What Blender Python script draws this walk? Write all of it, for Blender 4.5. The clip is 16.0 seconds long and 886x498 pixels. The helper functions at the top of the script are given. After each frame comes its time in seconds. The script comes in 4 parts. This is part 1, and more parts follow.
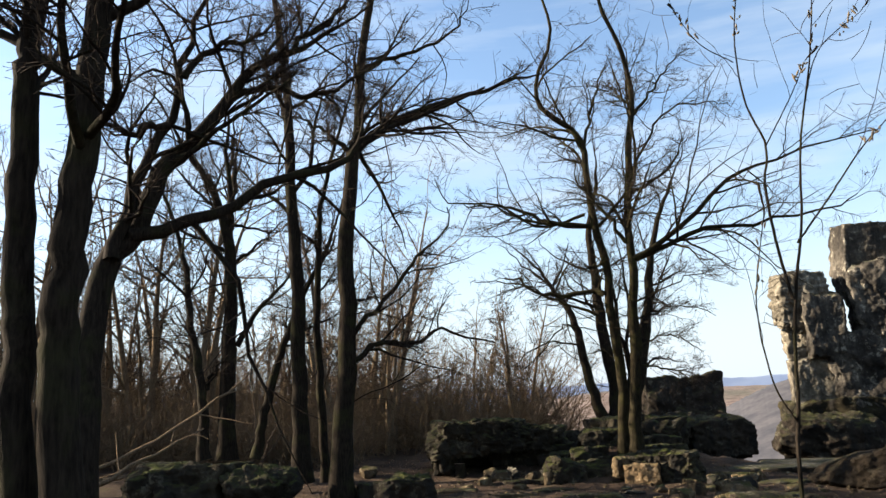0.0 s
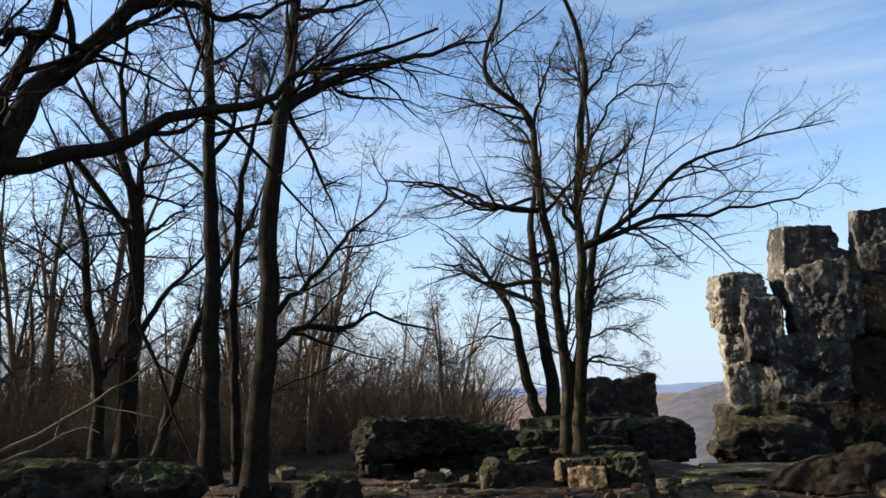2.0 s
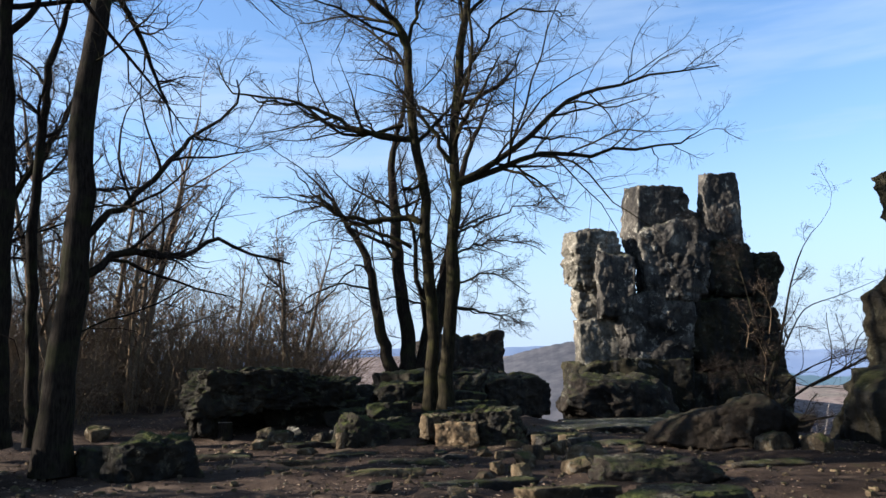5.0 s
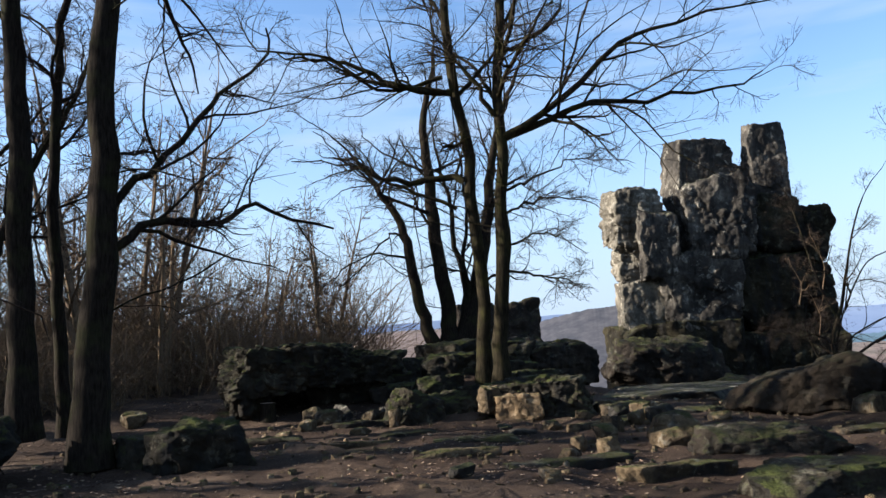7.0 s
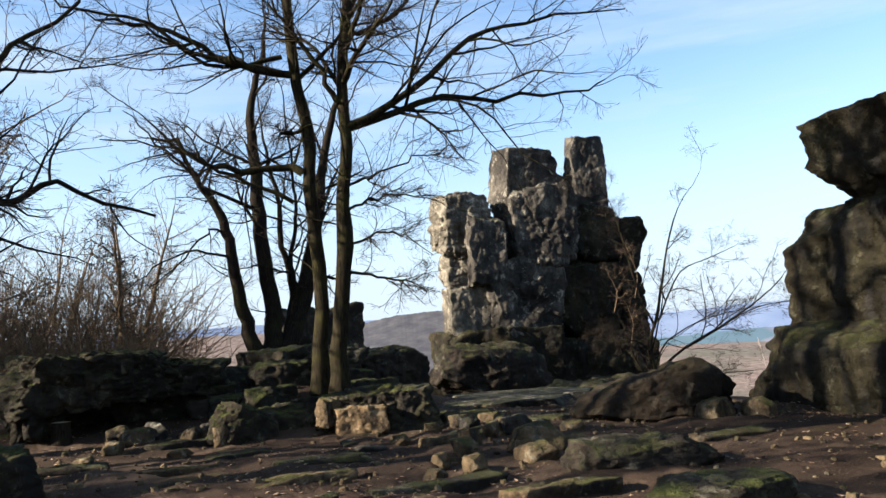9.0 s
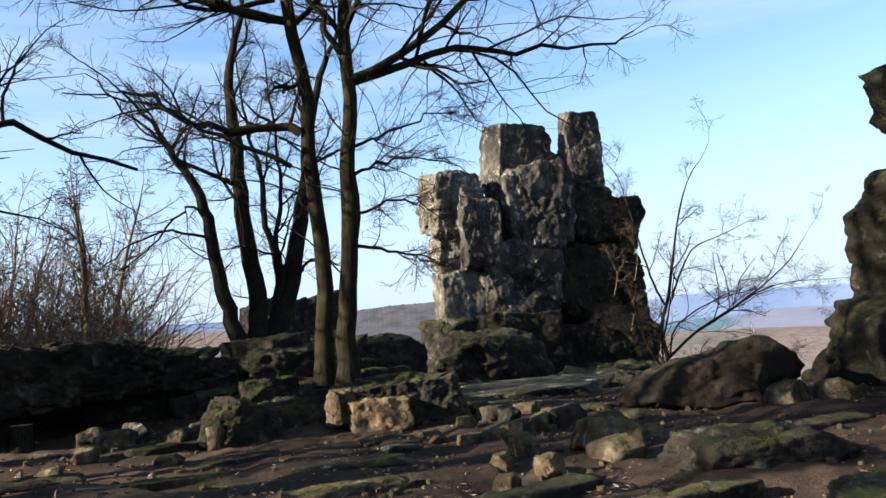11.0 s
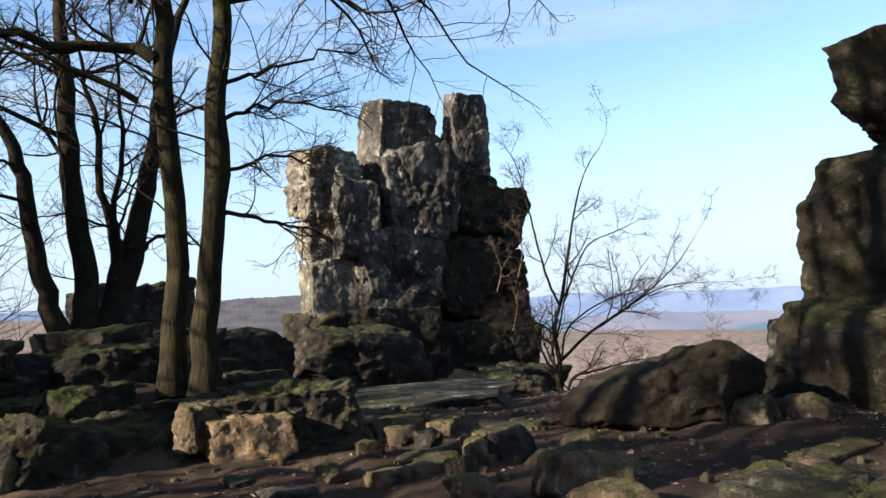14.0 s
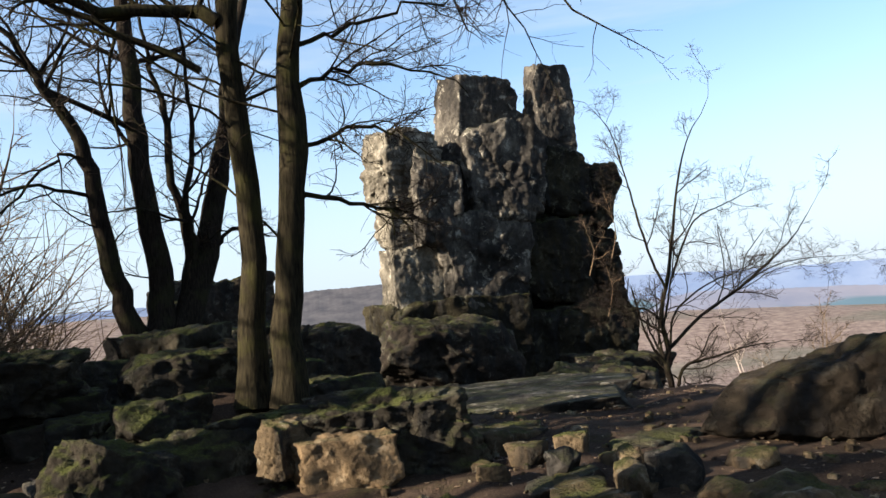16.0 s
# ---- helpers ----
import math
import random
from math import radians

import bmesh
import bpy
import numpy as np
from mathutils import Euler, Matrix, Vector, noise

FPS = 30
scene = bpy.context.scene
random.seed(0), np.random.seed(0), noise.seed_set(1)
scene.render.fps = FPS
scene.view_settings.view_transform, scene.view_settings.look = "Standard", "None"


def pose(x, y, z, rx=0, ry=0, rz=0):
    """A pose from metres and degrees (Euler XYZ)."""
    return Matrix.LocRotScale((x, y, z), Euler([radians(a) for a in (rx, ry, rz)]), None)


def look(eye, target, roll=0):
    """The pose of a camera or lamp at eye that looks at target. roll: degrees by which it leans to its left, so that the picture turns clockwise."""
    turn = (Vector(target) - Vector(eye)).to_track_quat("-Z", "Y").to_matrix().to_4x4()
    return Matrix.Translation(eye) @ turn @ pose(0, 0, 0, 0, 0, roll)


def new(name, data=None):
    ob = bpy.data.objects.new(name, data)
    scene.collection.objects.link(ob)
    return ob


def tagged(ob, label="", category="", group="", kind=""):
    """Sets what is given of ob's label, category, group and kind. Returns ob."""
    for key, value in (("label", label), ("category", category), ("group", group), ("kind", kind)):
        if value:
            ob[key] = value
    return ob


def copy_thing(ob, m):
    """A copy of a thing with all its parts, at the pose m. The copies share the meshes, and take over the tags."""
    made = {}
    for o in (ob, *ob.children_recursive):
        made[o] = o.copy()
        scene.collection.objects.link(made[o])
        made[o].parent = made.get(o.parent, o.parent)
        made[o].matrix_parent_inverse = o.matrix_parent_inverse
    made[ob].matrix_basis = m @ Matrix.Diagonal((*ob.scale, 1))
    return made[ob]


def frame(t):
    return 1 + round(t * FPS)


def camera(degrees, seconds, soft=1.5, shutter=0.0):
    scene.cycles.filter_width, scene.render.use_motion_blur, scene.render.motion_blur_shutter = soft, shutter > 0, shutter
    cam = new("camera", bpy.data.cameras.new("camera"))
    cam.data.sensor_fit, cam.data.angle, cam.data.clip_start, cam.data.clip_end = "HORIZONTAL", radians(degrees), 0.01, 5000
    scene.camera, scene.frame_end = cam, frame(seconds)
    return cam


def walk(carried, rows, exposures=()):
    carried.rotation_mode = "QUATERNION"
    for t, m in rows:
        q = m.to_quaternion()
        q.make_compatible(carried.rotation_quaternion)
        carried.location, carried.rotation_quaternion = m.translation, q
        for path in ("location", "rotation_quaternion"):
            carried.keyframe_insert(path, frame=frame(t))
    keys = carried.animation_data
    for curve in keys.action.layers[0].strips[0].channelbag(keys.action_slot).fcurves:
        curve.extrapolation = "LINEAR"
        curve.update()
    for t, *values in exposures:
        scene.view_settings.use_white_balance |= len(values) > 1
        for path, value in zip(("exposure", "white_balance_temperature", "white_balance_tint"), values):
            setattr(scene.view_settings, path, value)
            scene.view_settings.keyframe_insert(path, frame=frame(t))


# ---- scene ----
cam = camera(59.9, 16.0)
PATH = [
    (0, (-0.131, 0.118, 1.84), (-0.107, 2.078, 2.236), -2.2),
    (0.5, (-0.276, 0.428, 1.703), (-0.223, 2.392, 2.076), -2.6),
    (1, (-0.223, 0.77, 1.717), (-0.051, 2.719, 2.133), -4.3),
    (1.5, (-0.175, 1.473, 1.713), (0.064, 3.41, 2.149), -3.9),
    (2, (-0.27, 1.945, 1.683), (-0.061, 3.894, 2.079), -1.2),
    (2.5, (-0.367, 2.272, 1.623), (-0.131, 4.225, 1.987), -1.3),
    (3, (-0.315, 2.829, 1.512), (-0.099, 4.788, 1.857), -1.8),
    (3.5, (-0.399, 3.131, 1.509), (-0.171, 5.087, 1.864), -0.4),
    (4, (-0.505, 3.368, 1.513), (-0.176, 5.312, 1.851), 0.5),
    (4.5, (-0.46, 3.767, 1.465), (0.091, 5.65, 1.853), -1.5),
    (4.7, (-0.446, 4.011, 1.452), (0.164, 5.887, 1.781), -0.5),
    (6.8, (-0.673, 5.548, 1.389), (-0.037, 7.431, 1.612), -3.2),
    (7, (-0.718, 5.696, 1.397), (-0.133, 7.595, 1.623), -2.9),
    (7.5, (-1.035, 5.851, 1.42), (-0.391, 7.735, 1.609), -0.2),
    (8, (-1.01, 6.186, 1.423), (-0.303, 8.044, 1.637), -2.2),
    (8.5, (-0.874, 6.627, 1.432), (0.032, 8.4, 1.628), -3.5),
    (8.7, (-0.837, 6.759, 1.435), (0.163, 8.477, 1.653), -3.2),
    (10.8, (-0.781, 8.88, 1.307), (0.31, 10.546, 1.494), -2.2),
    (11, (-0.691, 9.026, 1.285), (0.419, 10.679, 1.479), -3.8),
    (11.5, (-0.448, 9.355, 1.284), (0.754, 10.947, 1.43), -3.9),
    (12, (-0.348, 9.577, 1.273), (0.896, 11.138, 1.396), -2.9),
    (12.5, (-0.245, 10.136, 1.253), (1.054, 11.639, 1.483), -1.8),
    (13, (-0.109, 10.536, 1.246), (1.198, 12.036, 1.457), -2.7),
    (13.5, (0.202, 11.142, 1.243), (1.526, 12.63, 1.43), -3.1),
    (14, (0.355, 11.521, 1.284), (1.757, 12.938, 1.45), -2.3),
    (14.5, (0.433, 11.86, 1.304), (1.947, 13.158, 1.454), 0.0),
    (15, (0.642, 12.22, 1.265), (2.097, 13.584, 1.412), -1.0),
    (15.5, (0.967, 12.617, 1.349), (2.332, 14.077, 1.431), -5.0),
    (16, (1.042, 12.889, 1.369), (2.305, 14.433, 1.51), -4.1),
]
LIGHT = [(0.0, 2.15, 6700, 10), (1.5, 1.95, 6300, 10), (2.5, 1.75, 5900, 10), (3.5, 1.7, 5700, 10), (4.5, 1.85, 5600, 10), (7.0, 1.87, 5700, 10), (8.5, 2.08, 6200, 10), (11.0, 2.02, 5900, 10), (12.5, 2.08, 6050, 10), (14.5, 2.0, 6050, 10), (16.0, 2.0, 6300, 10)]
walk(cam, [(t, look(eye, target, roll)) for t, eye, target, roll in PATH], LIGHT)

# ---------- world, sun, exposure ----------
SUN_AZ, SUN_EL = 284.0, 20.5          # degrees clockwise from +y, and above the horizon
sun_dir = Vector((math.sin(radians(SUN_AZ)) * math.cos(radians(SUN_EL)), math.cos(radians(SUN_AZ)) * math.cos(radians(SUN_EL)), math.sin(radians(SUN_EL))))
world = bpy.data.worlds.new("winter_sky")
scene.world = world
world.use_nodes = True
wn, wl = world.node_tree.nodes, world.node_tree.links
wn.clear()
sky = wn.new("ShaderNodeTexSky")
sky.sky_type, sky.sun_disc = "NISHITA", False
sky.sun_elevation, sky.sun_rotation = radians(SUN_EL), radians(SUN_AZ)
sky.air_density, sky.dust_density, sky.ozone_density = 1.0, 0.6, 2.0
coord, mapping, streaks = wn.new("ShaderNodeTexCoord"), wn.new("ShaderNodeMapping"), wn.new("ShaderNodeTexNoise")
mapping.inputs["Scale"].default_value = (1.2, 1.2, 9.0)
mapping.inputs["Rotation"].default_value = (0.10, 0.05, 0.0)
streaks.inputs["Scale"].default_value, streaks.inputs["Detail"].default_value, streaks.inputs["Roughness"].default_value = 1.6, 6.0, 0.55
cover, veil = wn.new("ShaderNodeMapRange"), wn.new("ShaderNodeMix")
cover.inputs["From Min"].default_value, cover.inputs["From Max"].default_value, cover.inputs["To Max"].default_value = 0.44, 0.66, 0.6
veil.data_type = "RGBA"
veil.inputs[7].default_value = (2.75, 3.2, 3.7, 1)
bg, wout = wn.new("ShaderNodeBackground"), wn.new("ShaderNodeOutputWorld")
bg.inputs["Strength"].default_value = 0.07
wl.new(coord.outputs["Generated"], mapping.inputs["Vector"])
wl.new(mapping.outputs["Vector"], streaks.inputs["Vector"])
wl.new(streaks.outputs["Fac"], cover.inputs["Value"])
# thin haze whitens the sky towards the horizon all round
height, haze, both = wn.new("ShaderNodeSeparateXYZ"), wn.new("ShaderNodeMapRange"), wn.new("ShaderNodeMath")
haze.interpolation_type = "SMOOTHSTEP"
haze.inputs["From Min"].default_value, haze.inputs["From Max"].default_value = 0.34, -0.02
haze.inputs["To Min"].default_value, haze.inputs["To Max"].default_value = 0.0, 0.95
both.operation = "MAXIMUM"
wl.new(coord.outputs["Generated"], height.inputs[0])
wl.new(height.outputs["Z"], haze.inputs["Value"])
wl.new(cover.outputs["Result"], both.inputs[0])
wl.new(haze.outputs["Result"], both.inputs[1])
wl.new(both.outputs[0], veil.inputs[0])
wl.new(sky.outputs["Color"], veil.inputs[6])
wl.new(veil.outputs[2], bg.inputs["Color"])
wl.new(bg.outputs["Background"], wout.inputs["Surface"])
sun = new("sun", bpy.data.lights.new("sun", "SUN"))
sun.data.energy, sun.data.angle, sun.data.color = 5.0, radians(0.5), (1.0, 0.88, 0.72)
sun.rotation_euler = (-sun_dir).to_track_quat("-Z", "Y").to_euler()


# ---------- noise on arrays ----------
def lattice(i, j, k, seed):
    h = (i * 374761393 + j * 668265263 + k * 2147483647 + seed * 974634777) & 0xFFFFFFFF
    h = ((h ^ (h >> 13)) * 1274126177) & 0xFFFFFFFF
    h = ((h ^ (h >> 16)) * 2246822519) & 0xFFFFFFFF
    return ((h ^ (h >> 15)) & 0xFFFFFF) / 8388607.5 - 1.0


def value_noise(p, seed=0):
    p = np.asarray(p, float)
    b = np.floor(p).astype(np.int64)
    f = p - b
    f = f * f * (3 - 2 * f)
    out = np.zeros(len(p))
    for a in (0, 1):
        for c in (0, 1):
            for e in (0, 1):
                w = (f[:, 0] if a else 1 - f[:, 0]) * (f[:, 1] if c else 1 - f[:, 1]) * (f[:, 2] if e else 1 - f[:, 2])
                out += w * lattice(b[:, 0] + a, b[:, 1] + c, b[:, 2] + e, seed)
    return out


def fbm(p, octaves=4, seed=0, gain=0.5):
    p = np.asarray(p, float)
    out, amp = np.zeros(len(p)), 1.0
    for o in range(octaves):
        out += amp * value_noise(p * 2.0 ** o + 17.3 * o, seed + o)
        amp *= gain
    return out


def cells(p, seed=0):
    """Distance to the nearest and the second nearest random point of a jittered lattice, and a random value of the nearest."""
    p = np.asarray(p, float)
    b = np.floor(p).astype(np.int64)
    f1, f2, who = np.full(len(p), 9.0), np.full(len(p), 9.0), np.zeros(len(p))
    for a in (-1, 0, 1):
        for c in (-1, 0, 1):
            for e in (-1, 0, 1):
                i, j, k = b[:, 0] + a, b[:, 1] + c, b[:, 2] + e
                q = np.stack([i + 0.5 + 0.45 * lattice(i, j, k, seed), j + 0.5 + 0.45 * lattice(i, j, k, seed + 7), k + 0.5 + 0.45 * lattice(i, j, k, seed + 13)], 1)
                d = np.linalg.norm(q - p, axis=1)
                f2 = np.minimum(f2, np.maximum(f1, d))
                who = np.where(d < f1, lattice(i, j, k, seed + 29), who)
                f1 = np.minimum(f1, d)
    return f1, f2, who


def smooth(a, b, v):
    t = np.clip((v - a) / (b - a), 0, 1)
    return t * t * (3 - 2 * t)


# ---------- building helpers ----------
def mesh_of(name, verts, faces, material, shade=True):
    verts, faces = np.asarray(verts, np.float32), np.asarray(faces, np.int32)
    me = bpy.data.meshes.new(name)
    me.vertices.add(len(verts))
    me.vertices.foreach_set("co", verts.ravel())
    me.loops.add(faces.size)
    me.loops.foreach_set("vertex_index", faces.ravel())
    me.polygons.add(len(faces))
    me.polygons.foreach_set("loop_start", np.arange(0, faces.size, faces.shape[1], dtype=np.int32))
    me.polygons.foreach_set("use_smooth", np.full(len(faces), shade, dtype=bool))
    me.materials.append(material)
    me.update(calc_edges=True)
    me.validate()
    return me


def piece(name, me, parent=None, label=""):
    ob = new(name, me)
    if parent:
        ob.parent = parent
    return tagged(ob, label)


def base_of(name, place, label, category, group="", kind=""):
    ob = new(name)
    ob.empty_display_size = 0.2
    ob.location = place
    return tagged(ob, label, category, group, kind)


# ---------- materials ----------
def material(name):
    m = bpy.data.materials.new(name)
    m.use_nodes = True
    return m, m.node_tree.nodes, m.node_tree.links, m.node_tree.nodes["Principled BSDF"]


def noise_node(n, l, scale, detail=6.0, rough=0.55, vector=None, distort=0.0):
    t = n.new("ShaderNodeTexNoise")
    t.inputs["Scale"].default_value, t.inputs["Detail"].default_value, t.inputs["Roughness"].default_value, t.inputs["Distortion"].default_value = scale, detail, rough, distort
    if vector:
        l.new(vector, t.inputs["Vector"])
    return t


def ramp(n, l, value, stops):
    r = n.new("ShaderNodeValToRGB")
    e = r.color_ramp.elements
    while len(e) < len(stops):
        e.new(0.5)
    for el, (pos, col) in zip(e, stops):
        el.position, el.color = pos, (*col, 1)
    l.new(value, r.inputs["Fac"])
    return r.outputs["Color"]


def span(n, l, value, lo, hi, to_lo=0.0, to_hi=1.0):
    r = n.new("ShaderNodeMapRange")
    r.inputs["From Min"].default_value, r.inputs["From Max"].default_value = lo, hi
    r.inputs["To Min"].default_value, r.inputs["To Max"].default_value = to_lo, to_hi
    l.new(value, r.inputs["Value"])
    return r.outputs["Result"]


def blend(n, l, fac, a, b, mode="MIX"):
    m = n.new("ShaderNodeMix")
    m.data_type, m.blend_type = "RGBA", mode
    for value, slot in ((fac, 0), (a, 6), (b, 7)):
        if isinstance(value, (int, float)):
            m.inputs[slot].default_value = value
        elif isinstance(value, tuple):
            m.inputs[slot].default_value = (*value, 1)
        else:
            l.new(value, m.inputs[slot])
    return m.outputs[2]


def times(n, l, a, b, op="MULTIPLY"):
    m = n.new("ShaderNodeMath")
    m.operation = op
    for value, slot in ((a, 0), (b, 1)):
        if isinstance(value, (int, float)):
            m.inputs[slot].default_value = value
        else:
            l.new(value, m.inputs[slot])
    return m.outputs[0]


def relief(n, l, bsdf, height, strength, distance):
    b = n.new("ShaderNodeBump")
    b.inputs["Strength"].default_value, b.inputs["Distance"].default_value = strength, distance
    l.new(height, b.inputs["Height"])
    l.new(b.outputs["Normal"], bsdf.inputs["Normal"])


def rock_material(name, dark, mid, light, lichen, moss_from, moss_to, moss_amount, grain=1.0, streaks=0.85):
    m, n, l, bsdf = material(name)
    geo = n.new("ShaderNodeNewGeometry")
    pos = geo.outputs["Position"]
    big = noise_node(n, l, 0.8 * grain, 5, 0.6, pos)
    fine = noise_node(n, l, 9 * grain, 8, 0.65, pos)
    col = ramp(n, l, big.outputs["Fac"], [(0.30, dark), (0.48, mid), (0.70, light)])
    col = blend(n, l, span(n, l, fine.outputs["Fac"], 0.35, 0.7, 0.0, 0.55), col, tuple(c * 0.45 for c in dark))
    # pale lichen crusts
    spots = noise_node(n, l, 3.2 * grain, 7, 0.7, pos, 0.4)
    col = blend(n, l, span(n, l, spots.outputs["Fac"], 0.56, 0.64, 0.0, 0.8), col, lichen)
    # black algae running down
    stretch = n.new("ShaderNodeMapping")
    stretch.inputs["Scale"].default_value = (2.2, 2.2, 0.35)
    l.new(pos, stretch.inputs["Vector"])
    runs = noise_node(n, l, 1.6, 5, 0.6, stretch.outputs["Vector"])
    col = blend(n, l, span(n, l, runs.outputs["Fac"], 0.49, 0.64, 0.0, streaks), col, (0.02, 0.0185, 0.017))
    # moss on the tops
    sep = n.new("ShaderNodeSeparateXYZ")
    l.new(geo.outputs["Normal"], sep.inputs[0])
    top = span(n, l, sep.outputs["Z"], moss_from, moss_to)
    patches = noise_node(n, l, 2.6, 6, 0.65, pos)
    tuft = noise_node(n, l, 60, 3, 0.6, pos)
    mossy = times(n, l, top, span(n, l, patches.outputs["Fac"], 0.42, 0.60, 0.0, moss_amount))
    green = ramp(n, l, tuft.outputs["Fac"], [(0.3, (0.02, 0.024, 0.008)), (0.7, (0.085, 0.09, 0.024))])
    col = blend(n, l, mossy, col, green)
    l.new(col, bsdf.inputs["Base Color"])
    bsdf.inputs["Roughness"].default_value = 0.92
    bsdf.inputs["Specular IOR Level"].default_value = 0.06
    chips = n.new("ShaderNodeTexVoronoi")
    chips.feature, chips.inputs["Scale"].default_value = "DISTANCE_TO_EDGE", 3.5 * grain
    warp = n.new("ShaderNodeVectorMath")
    warp.operation = "MULTIPLY_ADD"
    l.new(fine.outputs["Color"], warp.inputs[0])
    warp.inputs[1].default_value = (0.25, 0.25, 0.25)
    l.new(pos, warp.inputs[2])
    l.new(warp.outputs[0], chips.inputs["Vector"])
    crack = span(n, l, chips.outputs["Distance"], 0.0, 0.03)
    h = times(n, l, times(n, l, crack, 0.10), fine.outputs["Fac"], "ADD")
    h = times(n, l, h, times(n, l, spots.outputs["Fac"], 0.8), "ADD")
    relief(n, l, bsdf, h, 1.0, 0.07)
    return m


ROCK = rock_material("weathered_rock", (0.017, 0.0153, 0.01317), (0.06375, 0.05525, 0.04505), (0.1955, 0.17, 0.1343), (0.289, 0.2592, 0.204), 0.55, 0.9, 0.55)
ROCK_DARK = rock_material("dark_rock", (0.0153, 0.01233, 0.009775), (0.0357, 0.02805, 0.02125), (0.068, 0.0544, 0.03995), (0.119, 0.1088, 0.08075), 0.35, 0.8, 0.6)
ROCK_TAN = rock_material("tan_sandstone", (0.03825, 0.02805, 0.0187), (0.1275, 0.09095, 0.0527), (0.255, 0.1802, 0.102), (0.2635, 0.2295, 0.1658), 0.45, 0.85, 0.85, 1.6)
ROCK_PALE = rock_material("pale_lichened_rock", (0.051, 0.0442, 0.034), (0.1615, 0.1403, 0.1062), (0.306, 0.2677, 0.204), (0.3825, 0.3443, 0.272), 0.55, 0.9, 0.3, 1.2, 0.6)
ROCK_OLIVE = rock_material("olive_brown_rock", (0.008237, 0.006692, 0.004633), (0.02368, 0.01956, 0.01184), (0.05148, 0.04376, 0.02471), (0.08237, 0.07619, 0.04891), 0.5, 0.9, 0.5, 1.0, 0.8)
ROCK_BROWN = rock_material("smooth_brown_rock", (0.0112, 0.0084, 0.0064), (0.024, 0.018, 0.0124), (0.044, 0.0336, 0.0224), (0.06, 0.0512, 0.0368), 0.6, 0.95, 0.25, 0.8, 0.6)
ROCK_FACE = rock_material("broken_tan_rock", (0.11, 0.075, 0.042), (0.23, 0.155, 0.085), (0.33, 0.23, 0.13), (0.30, 0.225, 0.14), 0.75, 0.97, 0.5, 1.3, 0.25)
ROCK_MOSSY = rock_material("mossy_rock", (0.01296, 0.0108, 0.00792), (0.0324, 0.02664, 0.01872), (0.0684, 0.05688, 0.03816), (0.108, 0.0972, 0.0684), 0.3, 0.8, 0.9)


def bark_material(name, dark, light, moss, moss_amount, scale=1.0):
    m, n, l, bsdf = material(name)
    geo = n.new("ShaderNodeNewGeometry")
    pos = geo.outputs["Position"]
    stretch = n.new("ShaderNodeMapping")
    stretch.inputs["Scale"].default_value = (1, 1, 0.16)
    l.new(pos, stretch.inputs["Vector"])
    furrow = noise_node(n, l, 34 * scale, 5, 0.65, stretch.outputs["Vector"])
    blot = noise_node(n, l, 2.4 * scale, 5, 0.6, pos)
    col = ramp(n, l, furrow.outputs["Fac"], [(0.32, dark), (0.66, light)])
    col = blend(n, l, span(n, l, blot.outputs["Fac"], 0.5, 0.66, 0.0, moss_amount), col, moss)
    l.new(col, bsdf.inputs["Base Color"])
    bsdf.inputs["Roughness"].default_value = 0.95
    bsdf.inputs["Specular IOR Level"].default_value = 0.04
    relief(n, l, bsdf, furrow.outputs["Fac"], 0.8, 0.02)
    return m


BARK = bark_material("dark_furrowed_bark", (0.0062, 0.00496, 0.00372), (0.02604, 0.01984, 0.01426), (0.0279, 0.02852, 0.01054), 0.5)
BARK_OLIVE = bark_material("olive_lichened_bark", (0.00682, 0.00558, 0.00372), (0.0341, 0.02728, 0.0155), (0.0465, 0.04464, 0.0124), 0.5)
BARK_TWIG = bark_material("brown_twig_bark", (0.016, 0.012, 0.0095), (0.05, 0.037, 0.028), (0.05, 0.037, 0.025), 0.2)
BARK_BRUSH = bark_material("ochre_brush_bark", (0.055, 0.038, 0.024), (0.185, 0.128, 0.08), (0.13, 0.105, 0.052), 0.3)
BARK_PALE = bark_material("pale_birch_bark", (0.20, 0.15, 0.12), (0.42, 0.36, 0.31), (0.26, 0.19, 0.15), 0.4)


